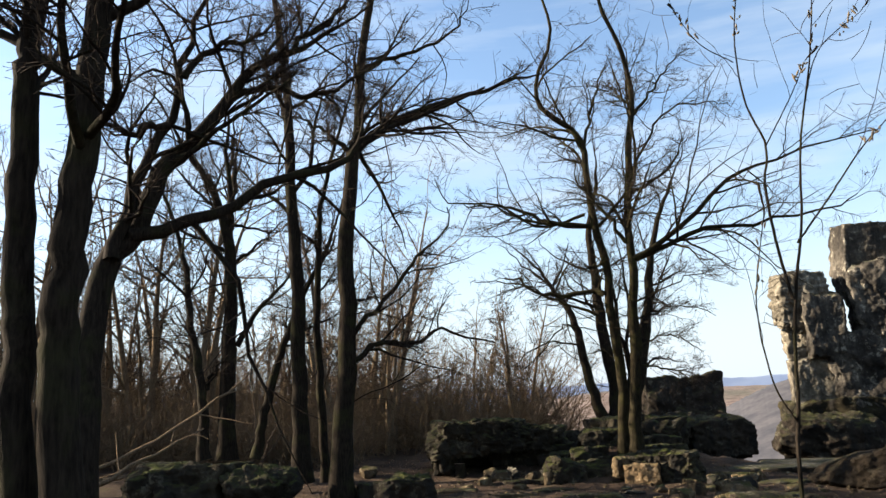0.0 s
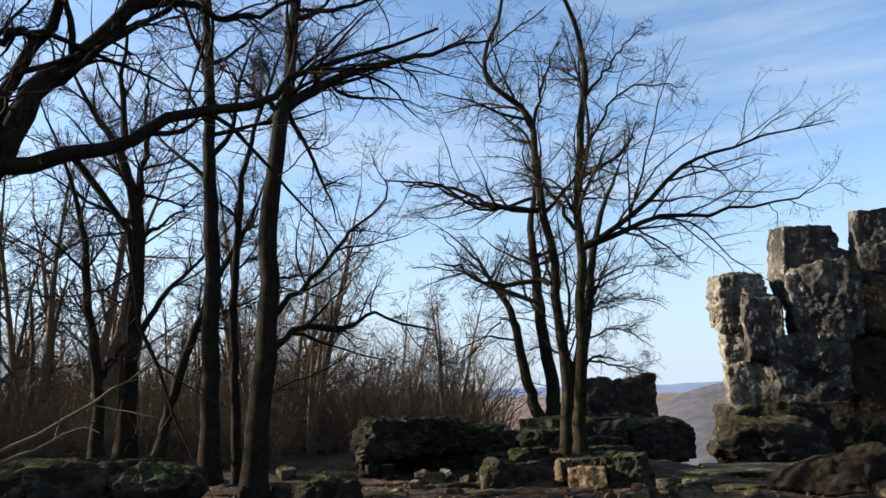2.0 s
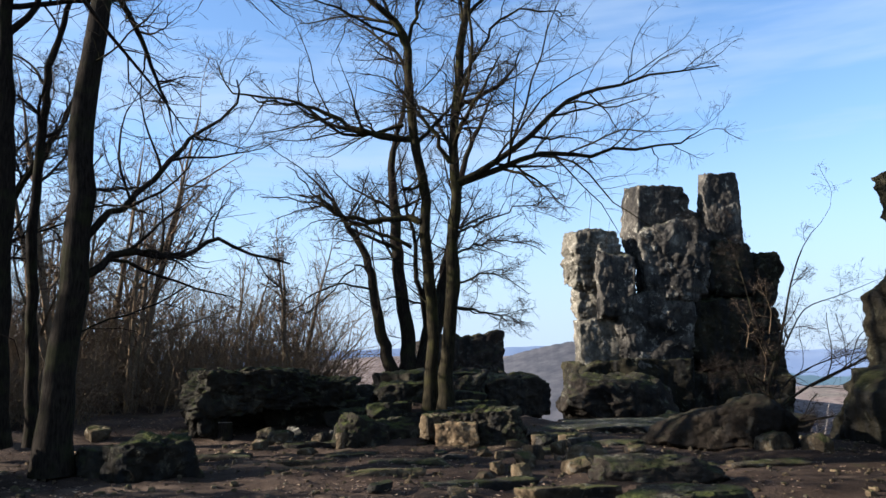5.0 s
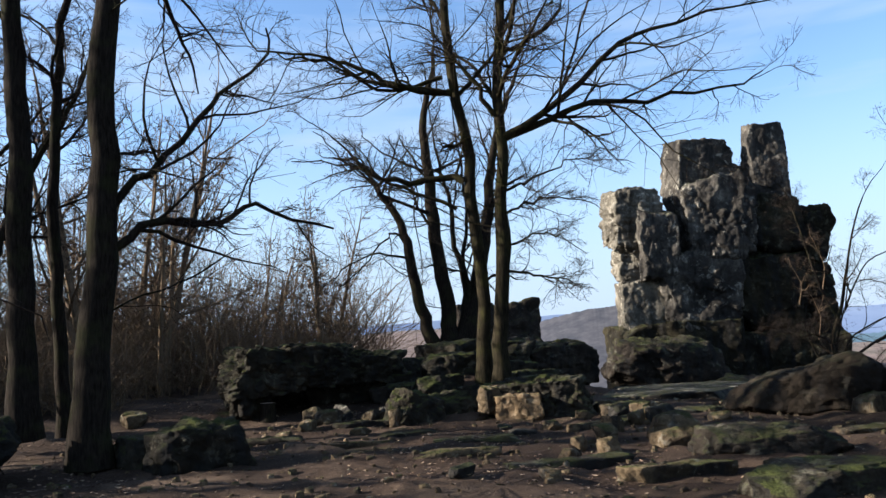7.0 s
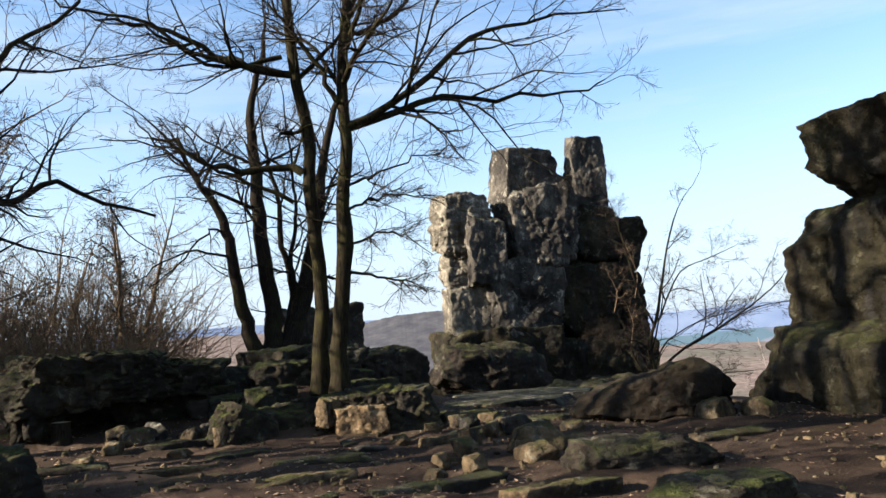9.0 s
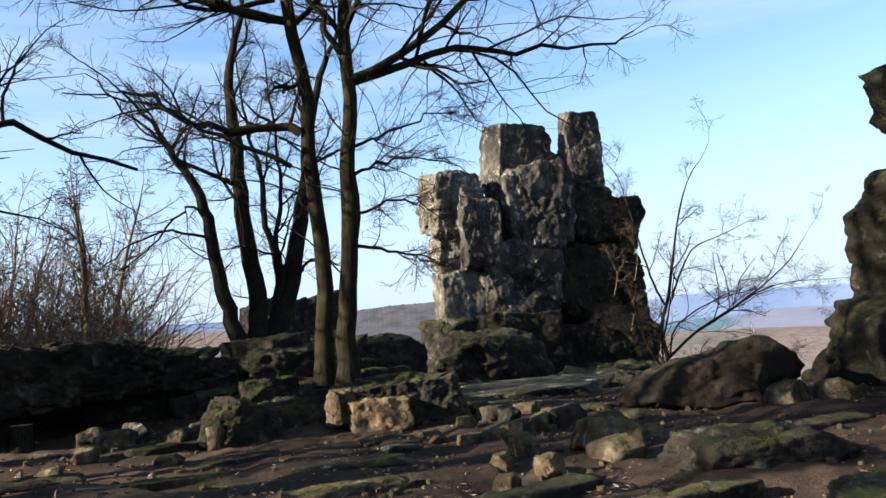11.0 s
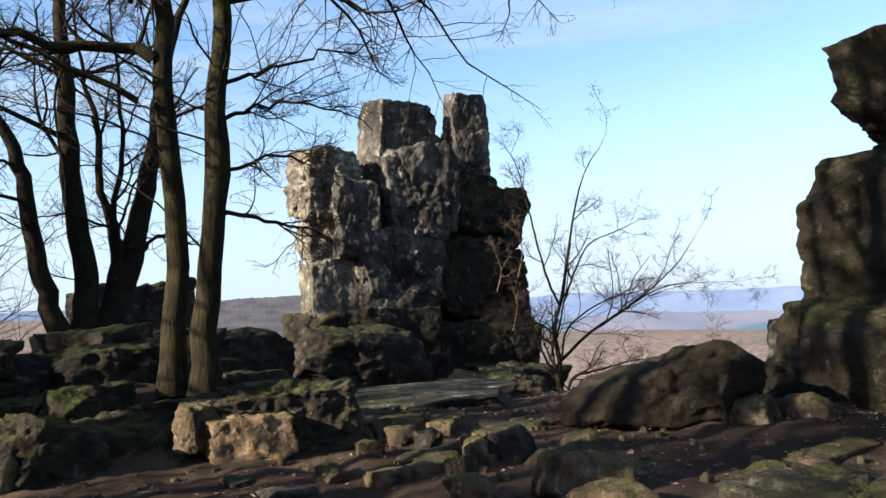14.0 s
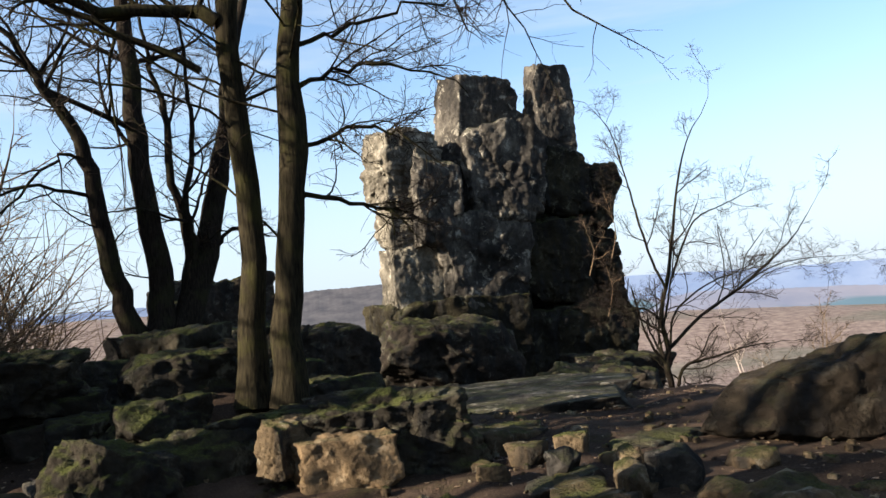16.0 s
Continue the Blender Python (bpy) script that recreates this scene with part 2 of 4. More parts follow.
def ground_material():
    m, n, l, bsdf = material("trodden_earth_and_leaf_litter")
    geo = n.new("ShaderNodeNewGeometry")
    pos = geo.outputs["Position"]
    big = noise_node(n, l, 0.45, 5, 0.6, pos)
    mid = noise_node(n, l, 4, 7, 0.65, pos)
    fine = noise_node(n, l, 45, 4, 0.7, pos)
    col = ramp(n, l, big.outputs["Fac"], [(0.30, (0.026, 0.017, 0.012)), (0.5, (0.044, 0.029, 0.02)), (0.68, (0.095, 0.066, 0.045))])
    col = blend(n, l, span(n, l, mid.outputs["Fac"], 0.42, 0.68, 0.0, 0.7), col, (0.024, 0.016, 0.012))
    col = blend(n, l, span(n, l, fine.outputs["Fac"], 0.50, 0.66, 0.0, 0.45), col, (0.14, 0.10, 0.066))
    patch = noise_node(n, l, 0.7, 6, 0.7, pos, 0.3)
    grass = ramp(n, l, fine.outputs["Fac"], [(0.35, (0.018, 0.02, 0.007)), (0.7, (0.075, 0.075, 0.022))])
    col = blend(n, l, span(n, l, patch.outputs["Fac"], 0.60, 0.70, 0.0, 0.75), col, grass)
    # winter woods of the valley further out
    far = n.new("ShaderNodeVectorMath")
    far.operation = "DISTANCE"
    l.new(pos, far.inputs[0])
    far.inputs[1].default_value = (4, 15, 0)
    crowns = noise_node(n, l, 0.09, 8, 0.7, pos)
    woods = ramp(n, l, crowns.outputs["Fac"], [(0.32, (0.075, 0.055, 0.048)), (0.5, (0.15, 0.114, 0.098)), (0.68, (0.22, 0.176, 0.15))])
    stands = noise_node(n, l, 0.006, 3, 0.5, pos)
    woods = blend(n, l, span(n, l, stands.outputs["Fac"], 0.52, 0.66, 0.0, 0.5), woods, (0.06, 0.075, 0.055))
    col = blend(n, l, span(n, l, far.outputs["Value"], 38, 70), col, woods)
    l.new(col, bsdf.inputs["Base Color"])
    bsdf.inputs["Roughness"].default_value = 0.95
    bsdf.inputs["Specular IOR Level"].default_value = 0.05
    h = times(n, l, fine.outputs["Fac"], times(n, l, mid.outputs["Fac"], 1.6), "ADD")
    relief(n, l, bsdf, h, 0.8, 0.035)
    return m


def plain_material(name, a, b, scale, rough=0.9):
    m, n, l, bsdf = material(name)
    geo = n.new("ShaderNodeNewGeometry")
    t = noise_node(n, l, scale, 5, 0.6, geo.outputs["Position"])
    col = ramp(n, l, t.outputs["Fac"], [(0.3, a), (0.7, b)])
    l.new(col, bsdf.inputs["Base Color"])
    bsdf.inputs["Roughness"].default_value = rough
    return m


def leaf_material():
    m, n, l, bsdf = material("dry_fallen_leaves")
    geo = n.new("ShaderNodeNewGeometry")
    col = ramp(n, l, geo.outputs["Random Per Island"], [(0.0, (0.05, 0.027, 0.016)), (0.5, (0.13, 0.075, 0.042)), (1.0, (0.30, 0.21, 0.125))])
    l.new(col, bsdf.inputs["Base Color"])
    bsdf.inputs["Roughness"].default_value = 0.8
    return m


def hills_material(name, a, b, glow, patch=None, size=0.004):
    """Distant wooded ridges, seen through kilometres of air: a plain backdrop, its haze put into the colours and a
    faint glow.
    """
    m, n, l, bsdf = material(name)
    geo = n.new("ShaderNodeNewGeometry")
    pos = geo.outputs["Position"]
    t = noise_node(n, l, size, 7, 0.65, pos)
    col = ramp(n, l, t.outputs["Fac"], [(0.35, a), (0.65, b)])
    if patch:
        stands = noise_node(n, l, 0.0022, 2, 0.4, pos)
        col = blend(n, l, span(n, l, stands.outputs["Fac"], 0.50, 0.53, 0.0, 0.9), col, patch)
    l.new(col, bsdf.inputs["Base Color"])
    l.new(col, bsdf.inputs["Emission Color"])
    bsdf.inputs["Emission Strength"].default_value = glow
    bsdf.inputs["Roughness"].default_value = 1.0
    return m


GROUND, LEAF = ground_material(), leaf_material()
# the blue tints and the glow carry the haze of distance
HILLS = hills_material("distant_hills_blue_haze", (0.07, 0.10, 0.17), (0.10, 0.13, 0.195), 0.14)
HILLS_NEAR = hills_material("wooded_slopes_blue_haze", (0.075, 0.085, 0.125), (0.115, 0.115, 0.145), 0.08, (0.035, 0.075, 0.10))
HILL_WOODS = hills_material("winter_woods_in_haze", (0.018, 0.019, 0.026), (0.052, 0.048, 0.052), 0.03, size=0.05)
CUT_WOOD = plain_material("cut_wood", (0.20, 0.13, 0.08), (0.36, 0.25, 0.16), 14)
BUD = plain_material("brown_buds", (0.07, 0.05, 0.03), (0.16, 0.12, 0.07), 30)


# ---------- the ground ----------
def land(x, y):
    """Height of the ground: a trodden plateau that breaks off to the right and behind into a wide valley."""
    x, y = np.asarray(x, float), np.asarray(y, float)
    z = -0.15 + 0.56 * np.exp(-((x - 4.7) / 1.5) ** 2 - ((y - 21.3) / 1.6) ** 2) + 0.6 * np.exp(-((x - 5.9) / 1.9) ** 2 - ((y - 27.2) / 1.8) ** 2) + 0.32 * smooth(19.5, 24.5, y) * smooth(13.5, 7.0, x)
    z = z + 0.22 * smooth(5.0, 13.0, -x) * smooth(4, 14, y)
    z = z - 0.16 * np.clip(x - 12.0, 0, 12) * smooth(15.5, 19.5, y) - 0.10 * np.clip(x - 15, 0, 30)
    z = z - 0.115 * np.clip((x - 9) * 0.6 + (y - 20.5) * 0.8, 0, 12) * smooth(6.5, 9.5, x)
    r = np.hypot(x - 4, y - 15)
    az = np.degrees(np.arctan2(x - 4, y - 15))
    front = smooth(-75, -45, az) * smooth(150, 125, az)
    fall = np.clip(y - 31, 0, None) * 0.10 * smooth(60, 20, r) + 0.34 * np.clip(r - 24, 0, 300) * front
    left = smooth(0, -22, az)
    fall = fall * (1 - 0.62 * left)
    z = z - fall
    valley = smooth(150, 500, r) * front
    z = z * (1 - valley) + valley * (-95 + 12 * np.sin(x * 0.004) * np.cos(y * 0.0033))
    hill = smooth(650, 1350, r) * front * (0.36 + 0.62 * smooth(40, 28, az) * smooth(-10, 15, az))
    return z + hill * 112


CX, CY = 2.0, 13.0
rings = np.concatenate([[0.05], np.geomspace(0.7, 1500, 215)])
spokes = np.radians(np.concatenate([np.linspace(-80, 110, 560, endpoint=False), np.linspace(110, 280, 120, endpoint=False)]))
gr, ga = np.meshgrid(rings, spokes, indexing="ij")
gx, gy = (CX + gr * np.sin(ga)).ravel(), (CY + gr * np.cos(ga)).ravel()
gz = land(gx, gy)
p3 = np.stack([gx, gy, np.zeros_like(gx)], 1)
near = smooth(70, 30, gr.ravel())
rough_ground = 0.05 * fbm(p3 * 0.9, 4, 3) + 0.022 * fbm(p3 * 4.5, 3, 9)
ledges = 0.06 * smooth(0.10, 0.5, fbm(p3 * 0.55 + 40, 3, 21))
gz = gz + near * (rough_ground + ledges)
canopy = 3.2 * np.abs(value_noise(p3 * 0.16, 5)) + 1.6 * np.abs(value_noise(p3 * 0.4, 6))
gz = gz + smooth(70, 140, gr.ravel()) * canopy * (1 - 0.75 * smooth(200, 600, gr.ravel()))
NR, NS = len(rings), len(spokes)
ri, si = np.meshgrid(np.arange(NR - 1), np.arange(NS), indexing="ij")
sj = (si + 1) % NS
quads = np.stack([ri * NS + si, (ri + 1) * NS + si, (ri + 1) * NS + sj, ri * NS + sj], -1).reshape(-1, 4)[:, ::-1]
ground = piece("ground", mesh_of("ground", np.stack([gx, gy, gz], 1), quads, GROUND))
tagged(ground, "trodden brown earth with leaf litter and stones, falling to a wooded valley", "ground", kind="structure")


def ground_at(x, y):
    p = np.array([[x, y, 0.0]])
    return float(land(x, y)) + float(0.05 * fbm(p * 0.9, 4, 3)[0] + 0.022 * fbm(p * 4.5, 3, 9)[0] + 0.06 * smooth(0.10, 0.5, fbm(p * 0.55 + 40, 3, 21))[0])


def ridge(name, distance, low, high, az0, az1, seed, label, mat, trees=2.2, ends=False):
    n = 420
    az = np.radians(np.linspace(az0, az1, n))
    q = np.stack([np.degrees(az) * 0.11, np.zeros(n), np.zeros(n)], 1)
    crest = low + (high - low) * (0.5 + 0.5 * fbm(q, 3, seed, 0.4)) 
    crowns = trees * value_noise(q * 90, seed + 3)
    if ends:
        span_az = np.linspace(0, 1, n)
        crest = -60 + (crest + 60) * smooth(0.0, 0.5, span_az) * smooth(1.0, 0.72, span_az)
    rows = []
    for k, (dr, f) in enumerate(((0, 0.0), (170, 0.55), (372, 0.97), (380, 1.0), (900, 0.4))):
        z = -120 + (crest + 120) * f + (crowns if f == 1.0 else 0)
        rows.append(np.stack([4 + (distance + dr) * np.sin(az), 15 + (distance + dr) * np.cos(az), z], 1))
    v = np.concatenate(rows)
    i, j = np.meshgrid(np.arange(4), np.arange(n - 1), indexing="ij")
    f = np.stack([i * n + j, i * n + j + 1, (i + 1) * n + j + 1, (i + 1) * n + j], -1).reshape(-1, 4)[:, ::-1]
    return tagged(piece(name, mesh_of(name, v, f, mat)), label, "hills", kind="structure")


ridge("backdrop_hills_far", 3600, 46, 84, -60, 150, 11, "distant wooded hills along the horizon, tinted blue for haze", HILLS)
ridge("backdrop_hills_near", 1900, -52, 14, 30, 130, 12, "nearer wooded ridge across the valley, tinted blue-green for haze", HILLS_NEAR)
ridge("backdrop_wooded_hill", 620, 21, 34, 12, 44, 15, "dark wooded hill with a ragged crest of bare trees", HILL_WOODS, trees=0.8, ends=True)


# ---------- rocks ----------
def cube_grid(n):
    """Points and quads of a cube surface with n cells along each edge, corners shared."""
    s = np.linspace(-1, 1, n + 1)
    pts, faces = [], []
    a, b = np.meshgrid(s, s, indexing="ij")
    i, j = np.meshgrid(np.arange(n), np.arange(n), indexing="ij")
    quad = np.stack([i * (n + 1) + j, (i + 1) * (n + 1) + j, (i + 1) * (n + 1) + j + 1, i * (n + 1) + j + 1], -1).reshape(-1, 4)
    for axis in range(3):
        for side in (-1, 1):
            p = np.zeros((n + 1, n + 1, 3))
            p[..., axis], p[..., (axis + 1) % 3], p[..., (axis + 2) % 3] = side, a, b
            faces.append((quad if side > 0 else quad[:, ::-1]) + len(pts) * (n + 1) ** 2)
            pts.append(p.reshape(-1, 3))
    pts, faces = np.concatenate(pts), np.concatenate(faces)
    _, first, inverse = np.unique(np.round(pts, 5), axis=0, return_index=True, return_inverse=True)
    return pts[first], inverse.reshape(-1)[faces]


GRIDS = {n: cube_grid(n) for n in (2, 4, 7, 14, 26, 40, 56)}


def rock_points(size, n, seed, chips=14, rough=0.05, cracks=0.04, strata=0.0, lean=0.12, corner=(0.62, 0.95)):
    """A broken block: a box cut by random planes, roughened, cracked and layered."""
    rng = np.random.default_rng(seed)
    size = np.array(size, float)
    half = size / 2
    cube, faces = GRIDS[n]
    way = cube / np.linalg.norm(cube, axis=1, keepdims=True)
    way = way * 0.55 + cube * 0.45
    normals, offs = [], []
    for axis in range(3):
        for side in (-1, 1):
            v = np.zeros(3)
            v[axis] = side
            v += rng.normal(0, lean, 3)
            normals.append(v / np.linalg.norm(v))
            offs.append(1.0)
    for _ in range(chips):
        v = rng.normal(0, 1, 3)
        v /= np.linalg.norm(v)
        normals.append(v)
        offs.append(np.abs(v).sum() * rng.uniform(*corner))
    dots = way @ np.array(normals).T
    reach = np.where(dots > 1e-3, np.array(offs) / np.maximum(dots, 1e-3), 99)
    p = way * reach.min(axis=1, keepdims=True) * half
    small = size.min()
    out = p / np.linalg.norm(p, axis=1, keepdims=True)
    q = p + seed * 3.7
    d = rough * small * fbm(q * (2.0 / small), 3, seed, 0.55)
    ridged = 1 - np.abs(fbm(q * (3.1 / small) + 9.1, 4, seed + 31, 0.6))
    d += rough * 0.9 * small * (ridged - 0.7)
    d += 0.035 * min(small, 1.5) * rough / 0.06 * np.minimum(fbm(q * 4.2, 3, seed + 40, 0.6), 0.35)
    if cracks:
        f1, f2, step = cells(q * np.array([1.0, 1.0, 0.75]) * (2.1 / small) + 0.3 * fbm(q * (3.0 / small), 2, seed + 5)[:, None], seed)
        d -= cracks * 0.8 * small * (1 - smooth(0.0, 0.18, f2 - f1)) * smooth(-0.3, 0.3, value_noise(q * (1.1 / small), seed + 8))
        d += cracks * 0.8 * small * (0.5 - f1) + cracks * 0.9 * small * step
        g1, g2, chip = cells(q * np.array([1.0, 1.0, 1.5]) * (4.6 / min(small, 2.0)) + 0.35 * fbm(q * 3.0, 2, seed + 6)[:, None], seed + 50)
        d += cracks * 0.45 * min(small, 2.0) * chip - cracks * 0.25 * min(small, 2.0) * (1 - smooth(0.0, 0.15, g2 - g1))
    if strata:
        layer = q[:, 2] / strata + 0.5 * fbm(q * (0.9 / small), 3, seed + 2) + 0.25 * q[:, 0]
        saw = layer - np.floor(layer)
        d -= 0.16 * strata * (1 - smooth(0.0, 0.16, np.minimum(saw, 1 - saw))) * (1 + 0.6 * value_noise(q * (1.4 / small), seed + 4))
    return p + out * d[:, None], faces


def placed(points, place, yaw=0.0, tip=(0.0, 0.0)):
    m = np.array(Euler((radians(tip[0]), radians(tip[1]), radians(yaw))).to_matrix())
    return points @ m.T + np.array(place)


def outcrop(name, place, blocks, mat, label, category="rock formation"):
    """A rock made of several blocks, each a part. A block: name, centre, size, yaw, seed, options."""
    thing = base_of(name, place, label, category)
    for bname, centre, size, yaw, seed, opt in blocks:
        opt = dict(opt)
        n = opt.pop("n", 40)
        tip = opt.pop("tip", (0, 0))
        use = opt.pop("mat", mat)
        p, f = rock_points(size, n, seed, **opt)
        piece(bname, mesh_of(bname, placed(p, np.array(centre) - np.array(place), yaw, tip), f, use), thing)
    return thing


def boulder(name, place, size, yaw, seed, mat, label, category="boulder", n=26, tip=(0, 0), sink=0.12, group="", profile=None, **opt):
    p, f = rock_points(size, n, seed, **opt)
    if profile:
        u = p[:, 0] / (size[0] / 2)
        foot = -size[2] / 2
        p[:, 2] = foot + (p[:, 2] - foot) * np.interp(u, *profile)
    ob = piece(name, mesh_of(name, placed(p, (0, 0, 0), yaw, tip), f, mat, n > 7))
    x, y = place[0], place[1]
    z = place[2] if len(place) > 2 else ground_at(x, y) + size[2] / 2 - sink
    ob.location = (x, y, z)
    return tagged(ob, label, category, group)


# the rock tower: blocks from the base up
# dark ROCK_OLIVE on the right-hand blocks stands for the shade on that side
outcrop("rock_tower", (17.0, 30.2, -1.0), [
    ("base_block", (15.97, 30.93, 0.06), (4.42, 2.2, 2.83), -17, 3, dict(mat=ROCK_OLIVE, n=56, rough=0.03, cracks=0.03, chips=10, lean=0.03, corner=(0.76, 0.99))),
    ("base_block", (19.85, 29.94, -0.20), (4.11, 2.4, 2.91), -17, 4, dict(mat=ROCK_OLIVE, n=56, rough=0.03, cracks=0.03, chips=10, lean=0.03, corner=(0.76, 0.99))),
    # ROCK_PALE: lichen, lightened also for the sun on the left column
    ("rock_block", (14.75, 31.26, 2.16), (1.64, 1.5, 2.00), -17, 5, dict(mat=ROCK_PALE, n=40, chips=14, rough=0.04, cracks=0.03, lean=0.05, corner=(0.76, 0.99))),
    ("rock_block", (16.80, 30.57, 2.58), (2.86, 2.0, 2.86), -17, 6, dict(n=56, rough=0.045, cracks=0.035, chips=22, lean=0.05, corner=(0.76, 0.99))),
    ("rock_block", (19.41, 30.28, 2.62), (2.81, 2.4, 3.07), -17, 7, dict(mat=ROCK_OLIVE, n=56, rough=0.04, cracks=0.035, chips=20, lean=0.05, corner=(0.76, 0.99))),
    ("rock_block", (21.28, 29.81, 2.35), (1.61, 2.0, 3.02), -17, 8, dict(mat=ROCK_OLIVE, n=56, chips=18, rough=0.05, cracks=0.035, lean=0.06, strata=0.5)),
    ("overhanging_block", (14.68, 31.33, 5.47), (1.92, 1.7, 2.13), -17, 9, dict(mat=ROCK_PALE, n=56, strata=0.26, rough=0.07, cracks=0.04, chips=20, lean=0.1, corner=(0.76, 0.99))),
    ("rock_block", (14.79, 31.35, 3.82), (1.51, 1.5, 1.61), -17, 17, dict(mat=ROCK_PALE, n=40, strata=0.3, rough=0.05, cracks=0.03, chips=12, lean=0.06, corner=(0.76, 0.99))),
    ("rock_block", (15.14, 30.46, 4.35), (1.30, 1.1, 2.60), -17, 19, dict(n=40, rough=0.05, cracks=0.035, chips=22, lean=0.1, corner=(0.7, 0.97))),
    ("rock_block", (17.59, 30.06, 5.18), (2.76, 1.8, 3.07), -17, 10, dict(n=56, rough=0.05, cracks=0.04, chips=30, lean=0.1, corner=(0.7, 0.97))),
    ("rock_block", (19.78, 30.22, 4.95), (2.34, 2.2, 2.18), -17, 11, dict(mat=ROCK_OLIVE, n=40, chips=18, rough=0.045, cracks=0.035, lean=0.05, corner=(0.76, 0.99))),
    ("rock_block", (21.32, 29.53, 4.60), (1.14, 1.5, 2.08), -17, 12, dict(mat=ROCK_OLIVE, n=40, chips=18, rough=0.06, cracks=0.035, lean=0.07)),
    ("pinnacle", (17.42, 30.69, 6.88), (2.24, 1.0, 3.07), -17, 13, dict(cracks=0.035, n=56, chips=14, rough=0.04, tip=(0, 4), lean=0.05, corner=(0.76, 0.99))),
    ("pinnacle", (19.88, 29.87, 7.22), (1.61, 1.1, 3.38), -17, 14, dict(cracks=0.035, n=56, chips=22, rough=0.045, tip=(0, -2), corner=(0.74, 0.98), lean=0.06)),
    ("rock_block", (18.99, 30.62, 6.40), (1.14, 1.0, 2.08), -17, 15, dict(n=26, chips=14, lean=0.08)),
], ROCK, "tall weathered rock tower of stacked grey blocks with twin pinnacles", "rock tower")
boulder("leaning_boulder", (14.48, 29.41, -0.05), (3.9, 1.7, 1.9), -17, 31, ROCK_DARK, "dark boulder streaked with pale lichen at the foot of the tower", n=40, tip=(16, 8), rough=0.06, lean=0.1)
boulder("boulder", (19.26, 27.61, -1.2), (2.9, 1.7, 1.5), -20, 32, ROCK_DARK, "dark broken boulder at the foot of the rock tower", n=40, strata=0.3)
boulder("rock_ledge", (13.0, 22.9, -0.85), (2.4, 1.8, 1.5), -40, 33, ROCK_DARK, "dark broken rock ledge beside the terrace", n=40, strata=0.3)
outcrop("rock_terrace", (9.0, 21.0, -0.3), [
    ("slab", (8.8, 20.6, -0.16), (2.6, 1.7, 0.36), -35, 41, dict(n=40, chips=6, rough=0.05, cracks=0.02)),
    ("slab", (10.4, 22.4, -0.32), (3.2, 2.2, 0.45), -30, 42, dict(n=40, chips=6, rough=0.05, cracks=0.02)),
    ("slab", (11.8, 24.8, -0.75), (3.6, 2.6, 0.5), -20, 43, dict(n=26, chips=6, rough=0.05, cracks=0.02)),
], ROCK, "flat worn rock slabs forming a terrace before the tower", "rock terrace")
outcrop("stepped_rock", (8.6, 28.0, 0.1), [
    ("rock_block", (7.5, 28.4, 0.35), (2.6, 2.2, 1.5), -8, 51, dict(n=40, chips=10)),
    ("rock_block", (9.6, 28.2, 0.3), (2.3, 2.0, 1.5), -6, 52, dict(n=40, chips=8)),
], ROCK_DARK, "low dark stepped rock wall beside the tower", "rock wall")
outcrop("far_rock", (11.8, 38.6, 0.0), [
    ("rock_block", (11.9, 38.9, 0.9), (4.0, 3.0, 3.6), -16, 55, dict(n=40, chips=8, lean=0.06)),
    ("rock_block", (10.2, 38.0, -0.4), (3.0, 2.6, 2.6), -10, 56, dict(n=26, chips=8)),
], ROCK_DARK, "square dark rock with a flat top standing beyond the trees", "rock formation")
outcrop("flat_rock", (1.2, 22.4, 0.3), [
    ("slab", (0.95, 22.5, 0.92), (2.6, 2.2, 0.85), 4, 61, dict(n=56, chips=16, rough=0.14, cracks=0.07)),
    ("slab", (2.3, 22.6, 0.76), (2.0, 2.0, 1.1), -10, 62, dict(n=56, chips=18, rough=0.13, cracks=0.07, corner=(0.55, 0.9))),
    ("foot", (0.0, 22.2, 0.35), (0.8, 1.4, 1.0), 10, 63, dict(n=26, rough=0.14)),
    ("foot", (2.6, 23.0, 0.2), (2.6, 1.8, 0.9), 0, 64, dict(n=26, rough=0.1)),
    ("foot", (1.2, 23.6, 0.3), (2.8, 1.2, 1.0), 0, 65, dict(n=14, rough=0.1)),
], ROCK_MOSSY, "long low mossy rock, undercut along its front", "rock slab")
for i, (x, y, w, d, h, yaw) in enumerate(((4.0, 24.3, 1.7, 1.3, 0.75, 10), (5.3, 25.3, 1.6, 1.5, 1.0, 30), (6.5, 24.9, 1.7, 1.4, 0.85, -20), (5.9, 23.2, 1.3, 1.0, 0.6, 15), (7.3, 26.6, 1.6, 1.2, 0.9, 0), (3.2, 21.4, 0.9, 0.7, 0.4, 30), (3.7, 20.75, 1.0, 0.8, 0.5, 10), (4.15, 20.0, 0.8, 0.6, 0.42, -25), (5.55, 20.75, 1.1, 0.8, 0.5, 15), (3.1, 20.3, 0.8, 0.6, 0.4, 60), (4.3, 21.7, 1.3, 0.9, 0.55, -10))):
    boulder("mossy_boulder", (x, y), (w, d, h), yaw, 70 + i, ROCK_MOSSY, "dark mossy boulder on the mound below the trees", n=26, rough=0.09, group="mossy boulders below the trees")

